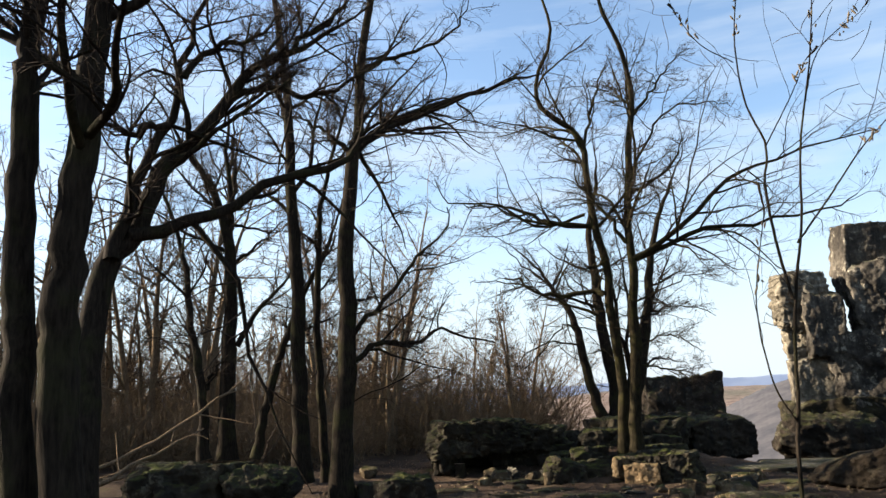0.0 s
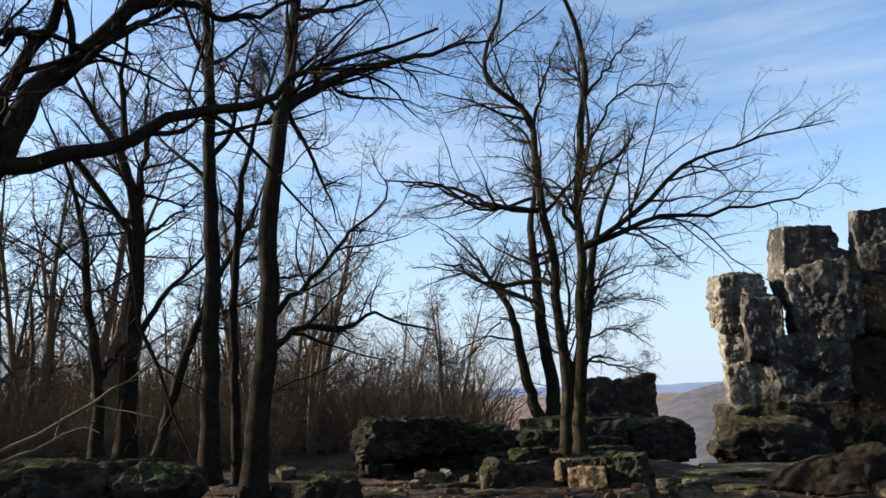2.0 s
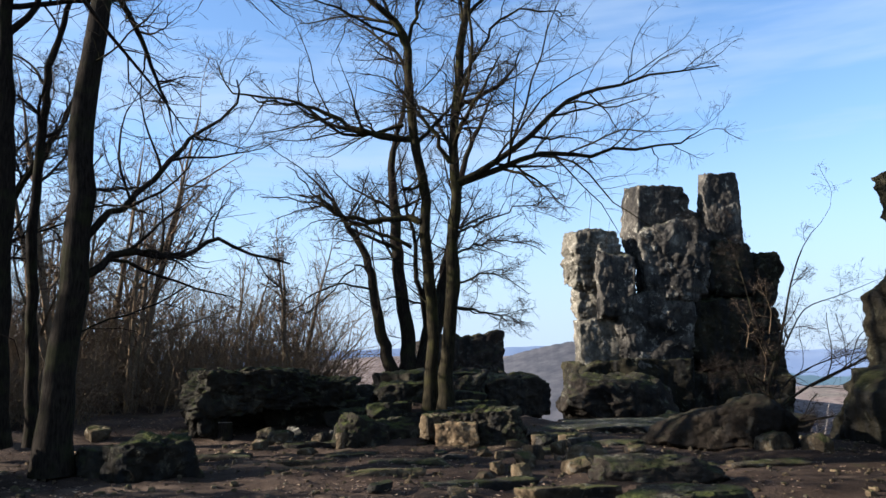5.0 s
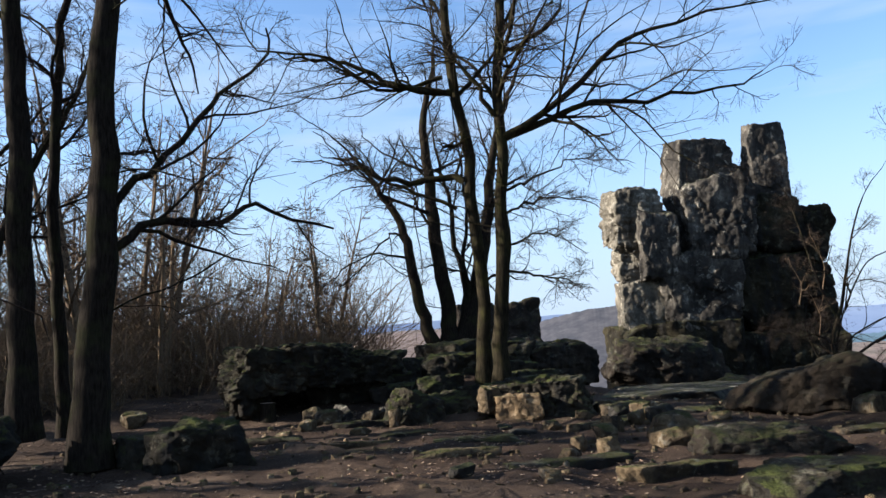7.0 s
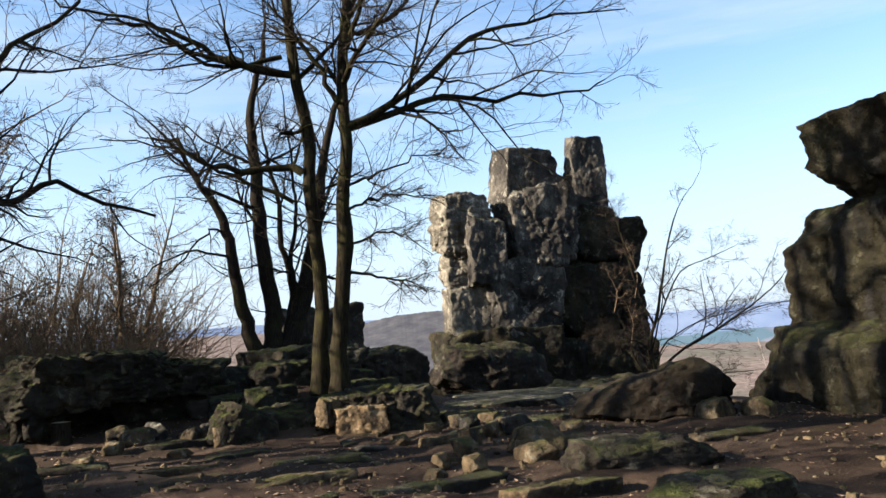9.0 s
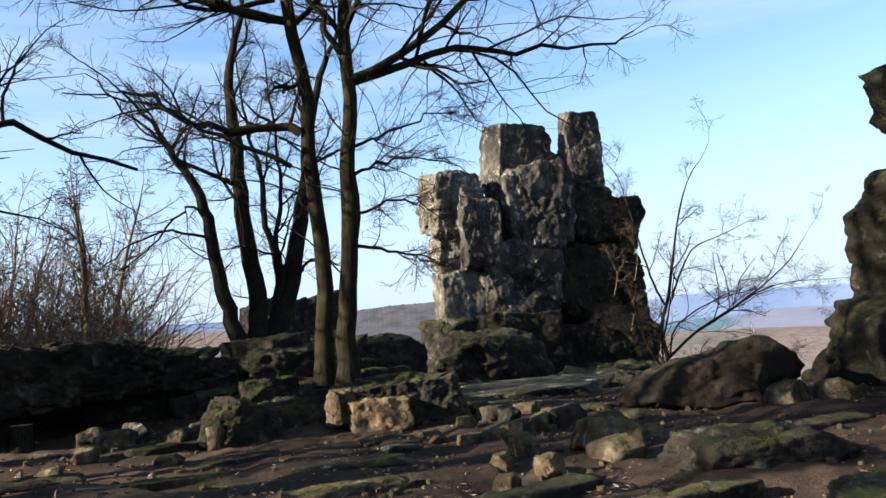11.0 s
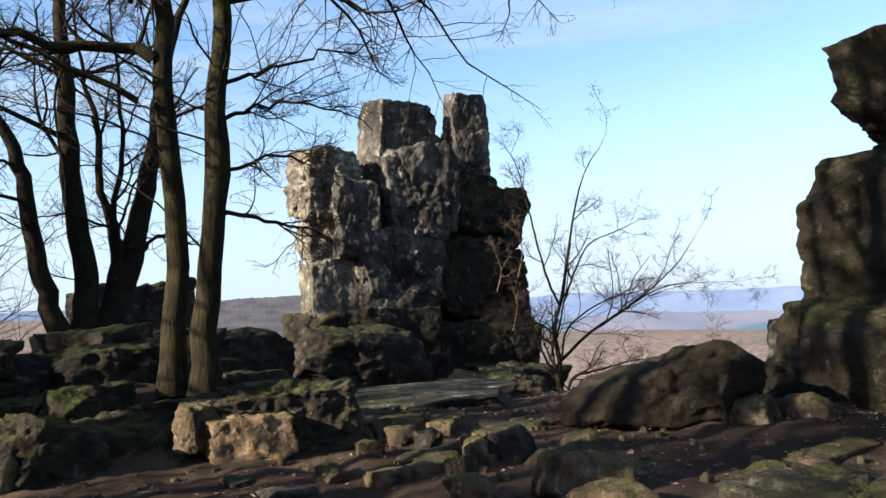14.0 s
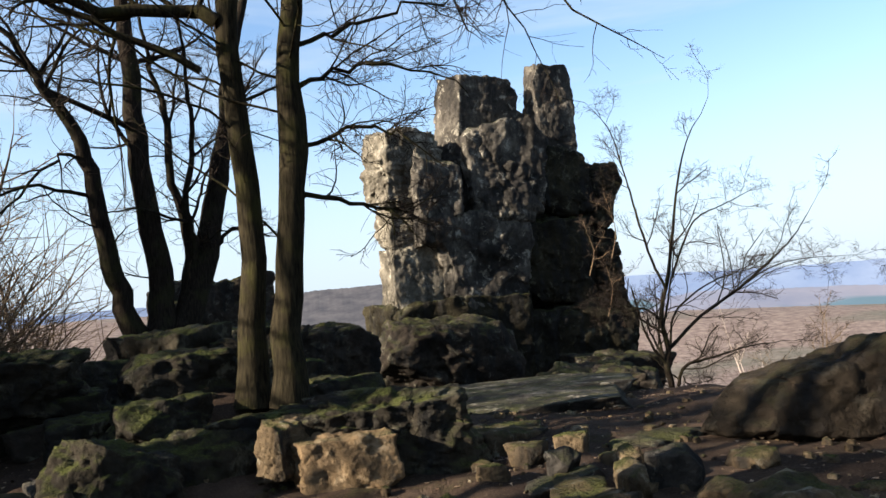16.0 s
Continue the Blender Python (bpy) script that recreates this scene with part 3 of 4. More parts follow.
# the tall rock wall, nearest on the way out
outcrop("rock_wall", (13.4, 12.4, -0.5), [
    ("rock_block", (13.4, 12.85, 0.3), (4.6, 6.85, 2.1), 3, 81, dict(n=56, chips=14, rough=0.04, cracks=0.03, lean=0.07, corner=(0.75, 0.98))),
    ("rock_block", (15.9, 17.2, 0.2), (2.2, 1.6, 1.6), 20, 82, dict(n=40, chips=12, rough=0.07, cracks=0.06, mat=ROCK_PALE)),
    ("rock_block", (12.8, 16.2, -0.2), (1.9, 1.2, 0.8), -10, 91, dict(n=26, chips=12, rough=0.08)),
    ("overhanging_block", (14.2, 12.68, 2.35), (4.5, 6.5, 2.3), 2, 83, dict(n=56, chips=20, rough=0.045, cracks=0.04, lean=0.06, corner=(0.72, 0.97))),
    ("overhanging_block", (14.2, 11.85, 4.0), (4.4, 6.3, 2.4), 3, 84, dict(n=56, chips=20, rough=0.05, cracks=0.045, lean=0.07, tip=(2, 0), corner=(0.72, 0.97))),
    ("rock_block", (14.3, 10.5, 5.9), (4.3, 6.0, 2.9), 4, 89, dict(n=56, chips=20, rough=0.05, cracks=0.045, tip=(9, 0), corner=(0.72, 0.97))),
], ROCK_OLIVE, "massive olive-brown layered rock wall with overhanging ledges and lichen", "rock wall")
outcrop("near_outcrop", (9.2, 9.7, -0.2), [
    ("rock_block", (9.3, 9.6, 1.2), (2.0, 1.8, 3.2), -12, 86, dict(n=40, chips=14, rough=0.05)),
    ("rock_block", (9.2, 9.6, 4.3), (1.9, 1.7, 3.6), -8, 88, dict(n=40, chips=14, rough=0.05)),
    ("overhanging_block", (8.55, 9.9, 7.1), (3.0, 1.6, 3.2), 0, 87, dict(n=40, chips=16, rough=0.06)),
], ROCK_OLIVE, "dark rock outcrop with an overhanging brow", "rock formation")
# ROCK_BROWN is set darker in place of shade cast on this boulder
boulder("large_boulder", (9.0, 16.4, 0.24), (3.5, 1.9, 1.55), -42, 91, ROCK_BROWN, "large smooth dark brown boulder on the trodden earth", n=56, rough=0.05, cracks=0.025, chips=60, corner=(0.46, 0.72), profile=((-1.1, -0.6, 0.0, 0.3, 0.6, 1.1), (0.62, 0.80, 0.98, 1.04, 0.98, 0.70)))
outcrop("lichened_slab", (5.0, 18.9, -0.1), [
    ("slab", (5.14, 19.13, 0.16), (1.9, 1.25, 0.74), -32, 92, dict(n=56, rough=0.08, cracks=0.06, chips=12, lean=0.1)),
    ("broken_face", (4.6, 18.86, 0.06), (0.82, 0.75, 0.52), -30, 192, dict(n=40, rough=0.04, cracks=0.035, chips=7, lean=0.1, mat=ROCK_FACE)),
    ("knob", (4.16, 19.1, 0.2), (0.42, 0.42, 0.5), 10, 193, dict(n=26, rough=0.09, mat=ROCK_TAN)),
], ROCK_MOSSY, "mossy slab of rock with a tan broken sunlit face", "rock slab")
boulder("leaning_rock", (2.9, 19.55, 0.06), (1.0, 0.75, 0.7), 20, 93, ROCK_MOSSY, "mossy leaning rock with a sunlit face", n=40, rough=0.09, tip=(0, 14))
boulder("leaning_rock", (3.7, 19.95, 0.08), (1.1, 0.8, 0.55), -12, 94, ROCK_MOSSY, "dark mossy rock beside the tree roots", n=26, rough=0.09)
boulder("mossy_slab", (-5.2, 16.6, 0.35), (2.9, 1.7, 0.95), -6, 95, ROCK_MOSSY, "mossy flat-topped rock at the edge of the wood", n=40, rough=0.09)
boulder("mossy_slab", (-3.7, 16.2, 0.3), (1.5, 1.4, 0.85), 10, 96, ROCK_MOSSY, "mossy flat-topped rock at the edge of the wood", n=40, rough=0.08)
boulder("low_rock", (4.6, 11.7), (1.5, 0.9, 0.34), 10, 97, ROCK_MOSSY, "low moss-topped rock beside the path", n=40, rough=0.09)
boulder("low_rock", (5.5, 13.35), (1.6, 0.8, 0.42), -18, 98, ROCK_DARK, "low dark rock beside the path", n=40, rough=0.1)
boulder("low_rock", (-0.85, 16.3), (1.2, 0.8, 0.68), 15, 99, ROCK_MOSSY, "rough mossy rock between the trees and the path", n=26, rough=0.1)
boulder("low_rock", (-1.5, 17.2), (0.9, 0.7, 0.5), 40, 100, ROCK_MOSSY, "rough mossy rock between the trees and the path", n=26, rough=0.1)

STONES = ((4.1, 14.6, .34, .26), (3.9, 15.1, .3, .2), (6.5, 17.9, .5, .3), (5.75, 17.3, .42, .3), (7.0, 16.3, .36, .2), (5.3, 17.65, .3, .2), (5.5, 16.9, .62, .16), (2.1, 19.9, .5, .36), (2.5, 20.3, .4, .3), (0.9, 19.6, .4, .26), (5.46, 15.2, .82, .5), (4.93, 16.0, .34, .3), (4.55, 17.3, .33, .2), (3.92, 17.1, .5, .14), (7.08, 18.3, .47, .2), (5.93, 17.9, .42, .25), (6.27, 18.6, .43, .38), (5.98, 16.8, .3, .3),
          (6.02, 16.4, .45, .4), (9.1, 15.45, .62, .46), (9.75, 15.1, .62, .42), (6.77, 15.3, .3, .08), (5.51, 18.0, .27, .16), (1.71, 20.6, .55, .4), (1.11, 20.7, .34, .36),
          (1.64, 18.7, .42, .16), (.46, 19.1, .38, .16), (2.44, 19.3, .36, .42), (3.95, 17.9, .3, .1), (4.48, 17.3, .26, .16), (3.46, 14.45, .33, .26), (4.6, 15.6, .36, .3),
          (5.18, 11.5, .2, .16), (.3, 23.0, .6, .2), (-2.17, 21.9, .6, .45), (1.33, 20.1, .6, .3), (4.99, 14.6, .6, .3), (6.22, 15.3, .32, .16),
          (1.77, 13.5, .36, .14), (2.63, 13.2, .32, .15), (7.05, 16.4, .34, .18), (5.6, 16.5, .6, .32), (5.95, 16.0, .42, .22), (5.63, 17.15, .74, .16), (4.6, 18.2, .18, .1), (6.4, 17.2, .4, .25))
for i, (x, y, w, h) in enumerate(STONES):
    flat = h < 0.2
    boulder("stone", (x, y), (w * 0.95, w * (0.65 + 0.2 * math.sin(i * 2.1)), h), (i * 67) % 180, 200 + i, ROCK if i % 5 == 3 else ROCK_TAN,
            "flat pale stone half sunk in the trodden earth" if flat else "angular tan stone half sunk in the trodden earth", "stone", n=14, sink=h * 0.32, chips=18, corner=(0.5, 0.9), rough=0.04, cracks=0.025, group="stones on the path", tip=(6 * math.sin(i), 6 * math.cos(i * 1.7)))

for i, (x, y, w, d, h) in enumerate(((2.2, 15.2, 1.3, .35, .16), (3.1, 13.9, 1.5, .4, .18), (1.2, 17.4, 1.6, .4, .14), (2.9, 16.3, 1.2, .3, .13), (6.6, 14.3, 1.1, .4, .2), (7.4, 17.6, 1.2, .4, .2), (6.9, 19.3, 1.3, .5, .25), (1.9, 19.6, 1.2, .4, .2),
                                      (3.9, 12.9, 1.0, .35, .2), (0.1, 18.3, 1.1, .4, .2), (7.9, 14.2, 1.4, .4, .14), (2.4, 18.2, 1.0, .3, .12), (5.0, 16.6, .9, .35, .18), (-1.2, 19.0, 1.1, .5, .3), (-1.0, 20.6, 1.2, .6, .35), (3.1, 21.9, 1.0, .6, .35))):
    boulder("low_ledge", (x, y), (w, d, h * 1.5), -6 + 11 * math.sin(i * 1.9), 400 + i, ROCK_DARK if i % 2 else ROCK_TAN, "low worn ledge of rock breaking through the earth", "rock ledge", n=14, sink=h * 1.05, chips=10, rough=0.09, group="ledges in the earth")


# ---------- bare trees ----------
def tubes(points, radii, sides):
    """Verts and quads of many tubes at once. points: (tubes, rings, 3)."""
    m, k, _ = points.shape
    tangent = np.gradient(points, axis=1)
    tangent /= np.linalg.norm(tangent, axis=2, keepdims=True) + 1e-9
    mean = tangent.mean(axis=1)
    ref = np.where((np.abs(mean[:, 2]) > 0.75)[:, None], np.array([1.0, 0.13, 0.0]), np.array([0.05, 0.0, 1.0]))[:, None, :]
    u = np.cross(tangent, ref)
    u /= np.linalg.norm(u, axis=2, keepdims=True) + 1e-9
    v = np.cross(tangent, u)
    ang = np.arange(sides) * 2 * np.pi / sides
    ring = u[:, :, None, :] * np.cos(ang)[None, None, :, None] + v[:, :, None, :] * np.sin(ang)[None, None, :, None]
    verts = points[:, :, None, :] + ring * radii[:, :, None, None]
    t, r, s = np.meshgrid(np.arange(m), np.arange(k - 1), np.arange(sides), indexing="ij")
    n = (s + 1) % sides
    base = (t * k + r) * sides
    faces = np.stack([base + s, base + n, base + sides + n, base + sides + s], -1).reshape(-1, 4)
    return verts.reshape(-1, 3), faces


def joined(parts):
    verts, faces, n = [], [], 0
    for v, f in parts:
        verts.append(v)
        faces.append(f + n)
        n += len(v)
    return np.concatenate(verts), np.concatenate(faces)


def curve(ctrl, n, rng, wobble):
    """A smooth line through control points, with small natural bends."""
    c = np.array(ctrl, float)
    c = np.vstack([2 * c[0] - c[1], c, 2 * c[-1] - c[-2]])
    t = np.linspace(0, len(ctrl) - 1, n)
    i = np.minimum(t.astype(int), len(ctrl) - 2)
    f = (t - i)[:, None]
    p0, p1, p2, p3_ = c[i], c[i + 1], c[i + 2], c[i + 3]
    p = 0.5 * (2 * p1 + (p2 - p0) * f + (2 * p0 - 5 * p1 + 4 * p2 - p3_) * f ** 2 + (3 * p1 - p0 - 3 * p2 + p3_) * f ** 3)
    p[1:-1] += rng.normal(0, wobble, (n - 2, 3))
    return p


def shoots(start, way, length, r0, r1, n, bend, lift, rng):
    m = len(start)
    p = np.zeros((m, n + 1, 3))
    p[:, 0] = start
    d = way.copy()
    for k in range(n):
        d = d + rng.normal(0, bend, (m, 3)) + np.array([0, 0, lift])
        d /= np.linalg.norm(d, axis=1, keepdims=True)
        p[:, k + 1] = p[:, k] + d * (length / n)[:, None]
    t = np.linspace(0, 1, n + 1)[None, :]
    return p, r0[:, None] * (1 - t) + r1[:, None] * t


def offspring(p, r, count, rng, tmin, angle, ratio, floor, thick, thin, n, bend, lift, flat=0.5):
    """Side shoots of many branches at once."""
    m, k, _ = p.shape
    seg = np.linalg.norm(np.diff(p, axis=1), axis=2).sum(axis=1)
    who = np.repeat(np.arange(m), count)
    t = rng.uniform(tmin, 0.98, len(who))
    pos = t * (k - 1)
    i = np.minimum(pos.astype(int), k - 2)
    f = (pos - i)[:, None]
    start = p[who, i] * (1 - f) + p[who, i + 1] * f
    tang = p[who, i + 1] - p[who, i]
    tang /= np.linalg.norm(tang, axis=1, keepdims=True) + 1e-9
    side = rng.normal(0, 1, (len(who), 3))
    side[:, 2] *= flat
    side -= (side * tang).sum(1, keepdims=True) * tang
    side /= np.linalg.norm(side, axis=1, keepdims=True) + 1e-9
    a = np.radians(rng.uniform(*angle, len(who)))[:, None]
    way = tang * np.cos(a) + side * np.sin(a)
    length = np.maximum(seg[who] * ratio * (1.15 - 0.75 * t) * rng.uniform(0.6, 1.3, len(who)), floor)
    r0 = np.minimum(r[who, i] * thick, 0.012 + length * 0.016)
    return shoots(start, way, length, r0, np.minimum(r0 * 0.5, thin), n, bend, lift, rng)


def bare_tree(name, place, stems, limbs, seed, label, bark, category="tree", auto=6, sprays=(9, 7, 3), fine=0.0035, stem_sides=12, group="", reach=0.30, limb_from=0.45, lift=0.012, flare=True, coarse=False, burr=0.0, low=0):
    """stems and limbs: (control points, radius at the foot, radius at the tip) in world metres."""
    rng = np.random.default_rng(seed)
    place = np.array(place, float)
    tree = base_of(name, place, label, category, group)
    limb_lines, slight = [], []
    for ctrl, r0, r1 in stems:
        n = 9 if coarse else 30
        p = curve(np.array(ctrl, float) - place, n, rng, 0.018 * min(1.0, r0 / 0.1))
        t = np.linspace(0, 1, n)
        r = r0 + (r1 - r0) * t ** 1.35
        if flare:
            r = r + r0 * 0.45 * np.exp(-t * 26)
        if burr:
            r = r + 0.05 * np.exp(-((p[:, 2] + place[2] - burr) / 0.22) ** 2)
        v, f = tubes(p[None], r[None], stem_sides)
        v = v + 0.07 * r0 * fbm(v * 7.0, 3, seed)[:, None] * rng.normal(0, 1, (1, 3))
        piece("trunk", mesh_of("trunk", v, f, bark), tree)
        if auto:
            side = offspring(p[None], r[None], auto, rng, limb_from, (28, 68), reach, 0.8, 0.5, 0.012, 6 if coarse else 13, 0.12, 0.035, 0.6)
            limb_lines += [(side[0][i], side[1][i]) for i in range(auto)]
            if low:
                side = offspring(p[None], r[None], low, rng, 0.14, (50, 90), 0.17, 0.5, 0.2, 0.003, 10, 0.13, 0.02, 0.35)
                slight += [(side[0][i], np.minimum(side[1][i], 0.014)) for i in range(low)]
            top = shoots(p[-1:], (p[-1:] - p[-2:-1]) / np.linalg.norm(p[-1] - p[-2]), np.array([np.linalg.norm(p[-1] - p[0]) * 0.22]), np.array([r1]), np.array([0.008]), 6 if coarse else 13, 0.11, 0.03, rng)
            limb_lines.append((top[0][0], top[1][0]))
    for ctrl, r0, r1 in limbs:
        p = curve(np.array(ctrl, float) - place, 14, rng, 0.035)
        limb_lines.append((p, r0 + (r1 - r0) * np.linspace(0, 1, 14)))
    twigs = []
    full = len(limb_lines)
    for k, (p, r) in enumerate(limb_lines + slight):
        many = sprays if k < full else (5, 4, 0)
        v, f = tubes(p[None], r[None], 4 if coarse else 7)
        b = offspring(p[None], r[None], many[0], rng, 0.12, (30, 72), 0.50, 0.35, 0.5, 0.004, 3 if coarse else 8, 0.17, lift)
        vb, fb = tubes(b[0], b[1], 3 if coarse else 4)
        piece("limb", mesh_of("limb", *joined([(v, f), (vb, fb)]), bark), tree)
        lv = offspring(b[0], b[1], many[1], rng, 0.10, (30, 75), 0.46, 0.2, 0.5, fine, 1 if coarse else 4, 0.20, lift)
        twigs.append(tubes(lv[0], np.maximum(lv[1], fine), 3))
        if many[2]:
            ft = offspring(lv[0], lv[1], many[2], rng, 0.08, (30, 75), 0.55, 0.12, 0.6, fine * 0.7, 2, 0.14, lift)
            twigs.append(tubes(ft[0], np.maximum(ft[1] * 0.7, fine * 0.65), 3))
    v, f = joined(twigs)
    tagged(piece("crown", mesh_of("crown", v, f, BARK_TWIG), tree), "fine bare brown twigs", kind="stuff")
    return tree


# the pair of trunks before the tower
bare_tree("bare_tree", (4.61, 20.6, 0.15), [(((4.61, 20.6, 0.41), (4.67, 20.6, 1.33), (4.71, 20.6, 2.15), (4.64, 20.6, 3.14), (4.56, 20.6, 4.23), (4.52, 20.6, 5.17), (4.29, 20.6, 6.5), (4.17, 20.6, 7.91), (4.11, 20.6, 8.91), (3.52, 20.6, 9.52), (3, 20.6, 10.05), (2.97, 20.6, 10.82), (3.46, 20.6, 12.19), (3.28, 20.6, 13.26)), 0.14, 0.035)], [
    (((4.41, 20.6, 4.57), (4.1, 20.78, 4.71), (3.24, 20.96, 4.6), (2.65, 21.14, 4.78), (2.19, 21.32, 5.24), (1.82, 21.5, 5.25)), 0.085, 0.02),
    (((4.25, 20.6, 6.47), (3.09, 20.85, 6.68), (2.2, 21.1, 7.15), (1.53, 21.35, 7.33), (0.74, 21.6, 7.5)), 0.075, 0.015),
    (((4.05, 20.6, 6.49), (2.67, 20.9, 6.75), (1.61, 21.2, 7.3), (0.39, 21.5, 7.5), (-0.03, 21.8, 8.33)), 0.05, 0.012),
    (((4.04, 20.6, 6.8), (2.91, 20.93, 6.6), (1.71, 21.27, 7.22), (0.92, 21.6, 7.37)), 0.05, 0.01),
    (((4.21, 20.6, 4), (3.1, 21, 4.55), (2.24, 21.4, 5.03), (1, 21.8, 5.22)), 0.045, 0.01),
    (((4.53, 20.6, 5.46), (4.28, 20.6, 5.38), (4, 20.6, 5.3)), 0.045, 0.03),
    (((4.14, 20.6, 8.62), (3.72, 20.6, 9.46), (3.29, 20.6, 10.46), (3.08, 20.6, 11.33)), 0.05, 0.012),
    (((4.09, 20.6, 8.59), (4.42, 20.6, 9.74), (4.72, 20.6, 10.58), (5.02, 20.6, 11.26)), 0.05, 0.012),
], 1, "tall bare tree with dark lichened bark and a long side limb", BARK_OLIVE, auto=6, sprays=(11, 8, 3), low=16)
bare_tree("bare_tree", (4.83, 20.2, 0.15), [(((4.83, 20.2, 0.41), (4.89, 20.2, 1.32), (4.96, 20.2, 2.29), (5.04, 20.2, 3.2), (5.05, 20.2, 4.13), (5.14, 20.2, 5.18), (5.11, 20.2, 6.58), (5.33, 20.2, 8.56), (5.48, 20.2, 9.58), (5.48, 20.2, 10.55), (5.28, 20.2, 11.66), (4.84, 20.2, 12.81), (4.83, 20.2, 14.05)), 0.15, 0.035)], [
    (((5.11, 20.2, 5.42), (5.99, 19.95, 5.92), (6.96, 19.7, 6.73), (7.82, 19.45, 7.49), (8.64, 19.2, 7.7), (10.04, 18.95, 8.07), (11.25, 18.7, 8.31)), 0.085, 0.012),
    (((5.1, 20.2, 5.38), (6.24, 19.95, 5.86), (7.18, 19.7, 6.13), (7.96, 19.45, 6.08), (8.91, 19.2, 6.23), (10.14, 18.95, 6.39), (10.54, 18.7, 6.63)), 0.08, 0.012),
    (((5.01, 20.2, 5.89), (4.7, 20.27, 6.51), (4.21, 20.35, 7.18), (3.88, 20.43, 7.67), (3.82, 20.5, 8.44)), 0.06, 0.012),
    (((5.29, 20.2, 7.25), (5.78, 20.1, 7.53), (6.49, 20, 8.12), (6.68, 19.9, 8.66)), 0.06, 0.012),
    (((4.95, 20.2, 2.61), (5.52, 20, 2.59), (6.04, 19.8, 2.45), (6.57, 19.6, 2.27)), 0.035, 0.006),
    (((5.16, 20.2, 4.31), (5.74, 19.97, 4.54), (6.52, 19.73, 4.9), (7.46, 19.5, 5.13)), 0.03, 0.006),
    (((5.13, 20.2, 3.83), (5.69, 19.93, 4.05), (6.3, 19.67, 4.08), (6.91, 19.4, 3.77)), 0.03, 0.006),
    (((4.98, 20.2, 3.12), (5.54, 19.93, 3.37), (6.02, 19.67, 3.3), (6.49, 19.4, 2.89)), 0.03, 0.006),
    (((5.32, 20.2, 7.84), (6.09, 20, 9.25), (7.02, 19.8, 9.61), (7.94, 19.6, 9.52)), 0.04, 0.01),
    (((5.48, 20.2, 9.43), (6.14, 20.05, 10.3), (6.98, 19.9, 11.2)), 0.05, 0.01),
], 2, "tall bare tree with furrowed bark, a burr and spreading limbs", BARK_OLIVE, auto=6, sprays=(14, 9, 3), burr=3.3, low=20)
# the clump of stems on the mound
bare_tree("multi_stemmed_tree", (5.95, 27.3, 0.5), [(((5.61, 27.3, 0.82), (5.25, 27.3, 2.02), (5.01, 27.3, 3.04), (4.84, 27.3, 4.27), (4.58, 27.3, 4.95), (4.14, 27.3, 5.61), (3.65, 27.3, 6.38), (2.8, 27.3, 7.23)), 0.19, 0.02), (((5.95, 27.3, 1.02), (6.01, 27.3, 2.06), (5.79, 27.3, 3.59), (5.65, 27.3, 5.42), (5.55, 27.3, 6.84), (5.51, 27.3, 7.99), (5.87, 27.3, 9.37), (5.98, 27.3, 10.44)), 0.24, 0.03), (((6.29, 27.3, 1.21), (6.59, 27.36, 2.74), (6.35, 27.42, 4.18), (6.28, 27.48, 5.49), (6.04, 27.54, 6.37), (5.84, 27.6, 7.98)), 0.1, 0.02), (((6.28, 27.3, 1), (6.89, 27.35, 2.59), (7.25, 27.4, 4.05), (7.5, 27.45, 5.26), (7.72, 27.5, 6.8), (8.28, 27.55, 8.6), (9, 27.6, 10.19)), 0.25, 0.03), (((6.34, 27.3, 1.2), (6.67, 27.26, 2.73), (6.51, 27.22, 3.58), (6.69, 27.18, 4.88), (6.6, 27.14, 6.17), (6.4, 27.1, 7.9)), 0.08, 0.018)], [
    (((4.82, 27.3, 4.2), (4.36, 27.3, 4.39), (3.57, 27.3, 3.58), (2.83, 27.3, 2.94)), 0.04, 0.01),
    (((5.62, 27.3, 4.99), (4.4, 27.3, 5.49), (3.15, 27.3, 6.6), (2.21, 27.3, 7.42)), 0.06, 0.012),
    (((4.81, 27.3, 3.72), (3.96, 27.3, 3.85), (2.96, 27.3, 3.45), (2.24, 27.3, 2.83)), 0.04, 0.008),
    (((6.98, 27.3, 2.59), (7.47, 27.3, 3.16), (8.26, 27.3, 3)), 0.05, 0.02),
], 3, "bare tree of five dark stems rising from one mossy stool", BARK, auto=6, sprays=(8, 6, 3), reach=0.34, limb_from=0.3, low=8)
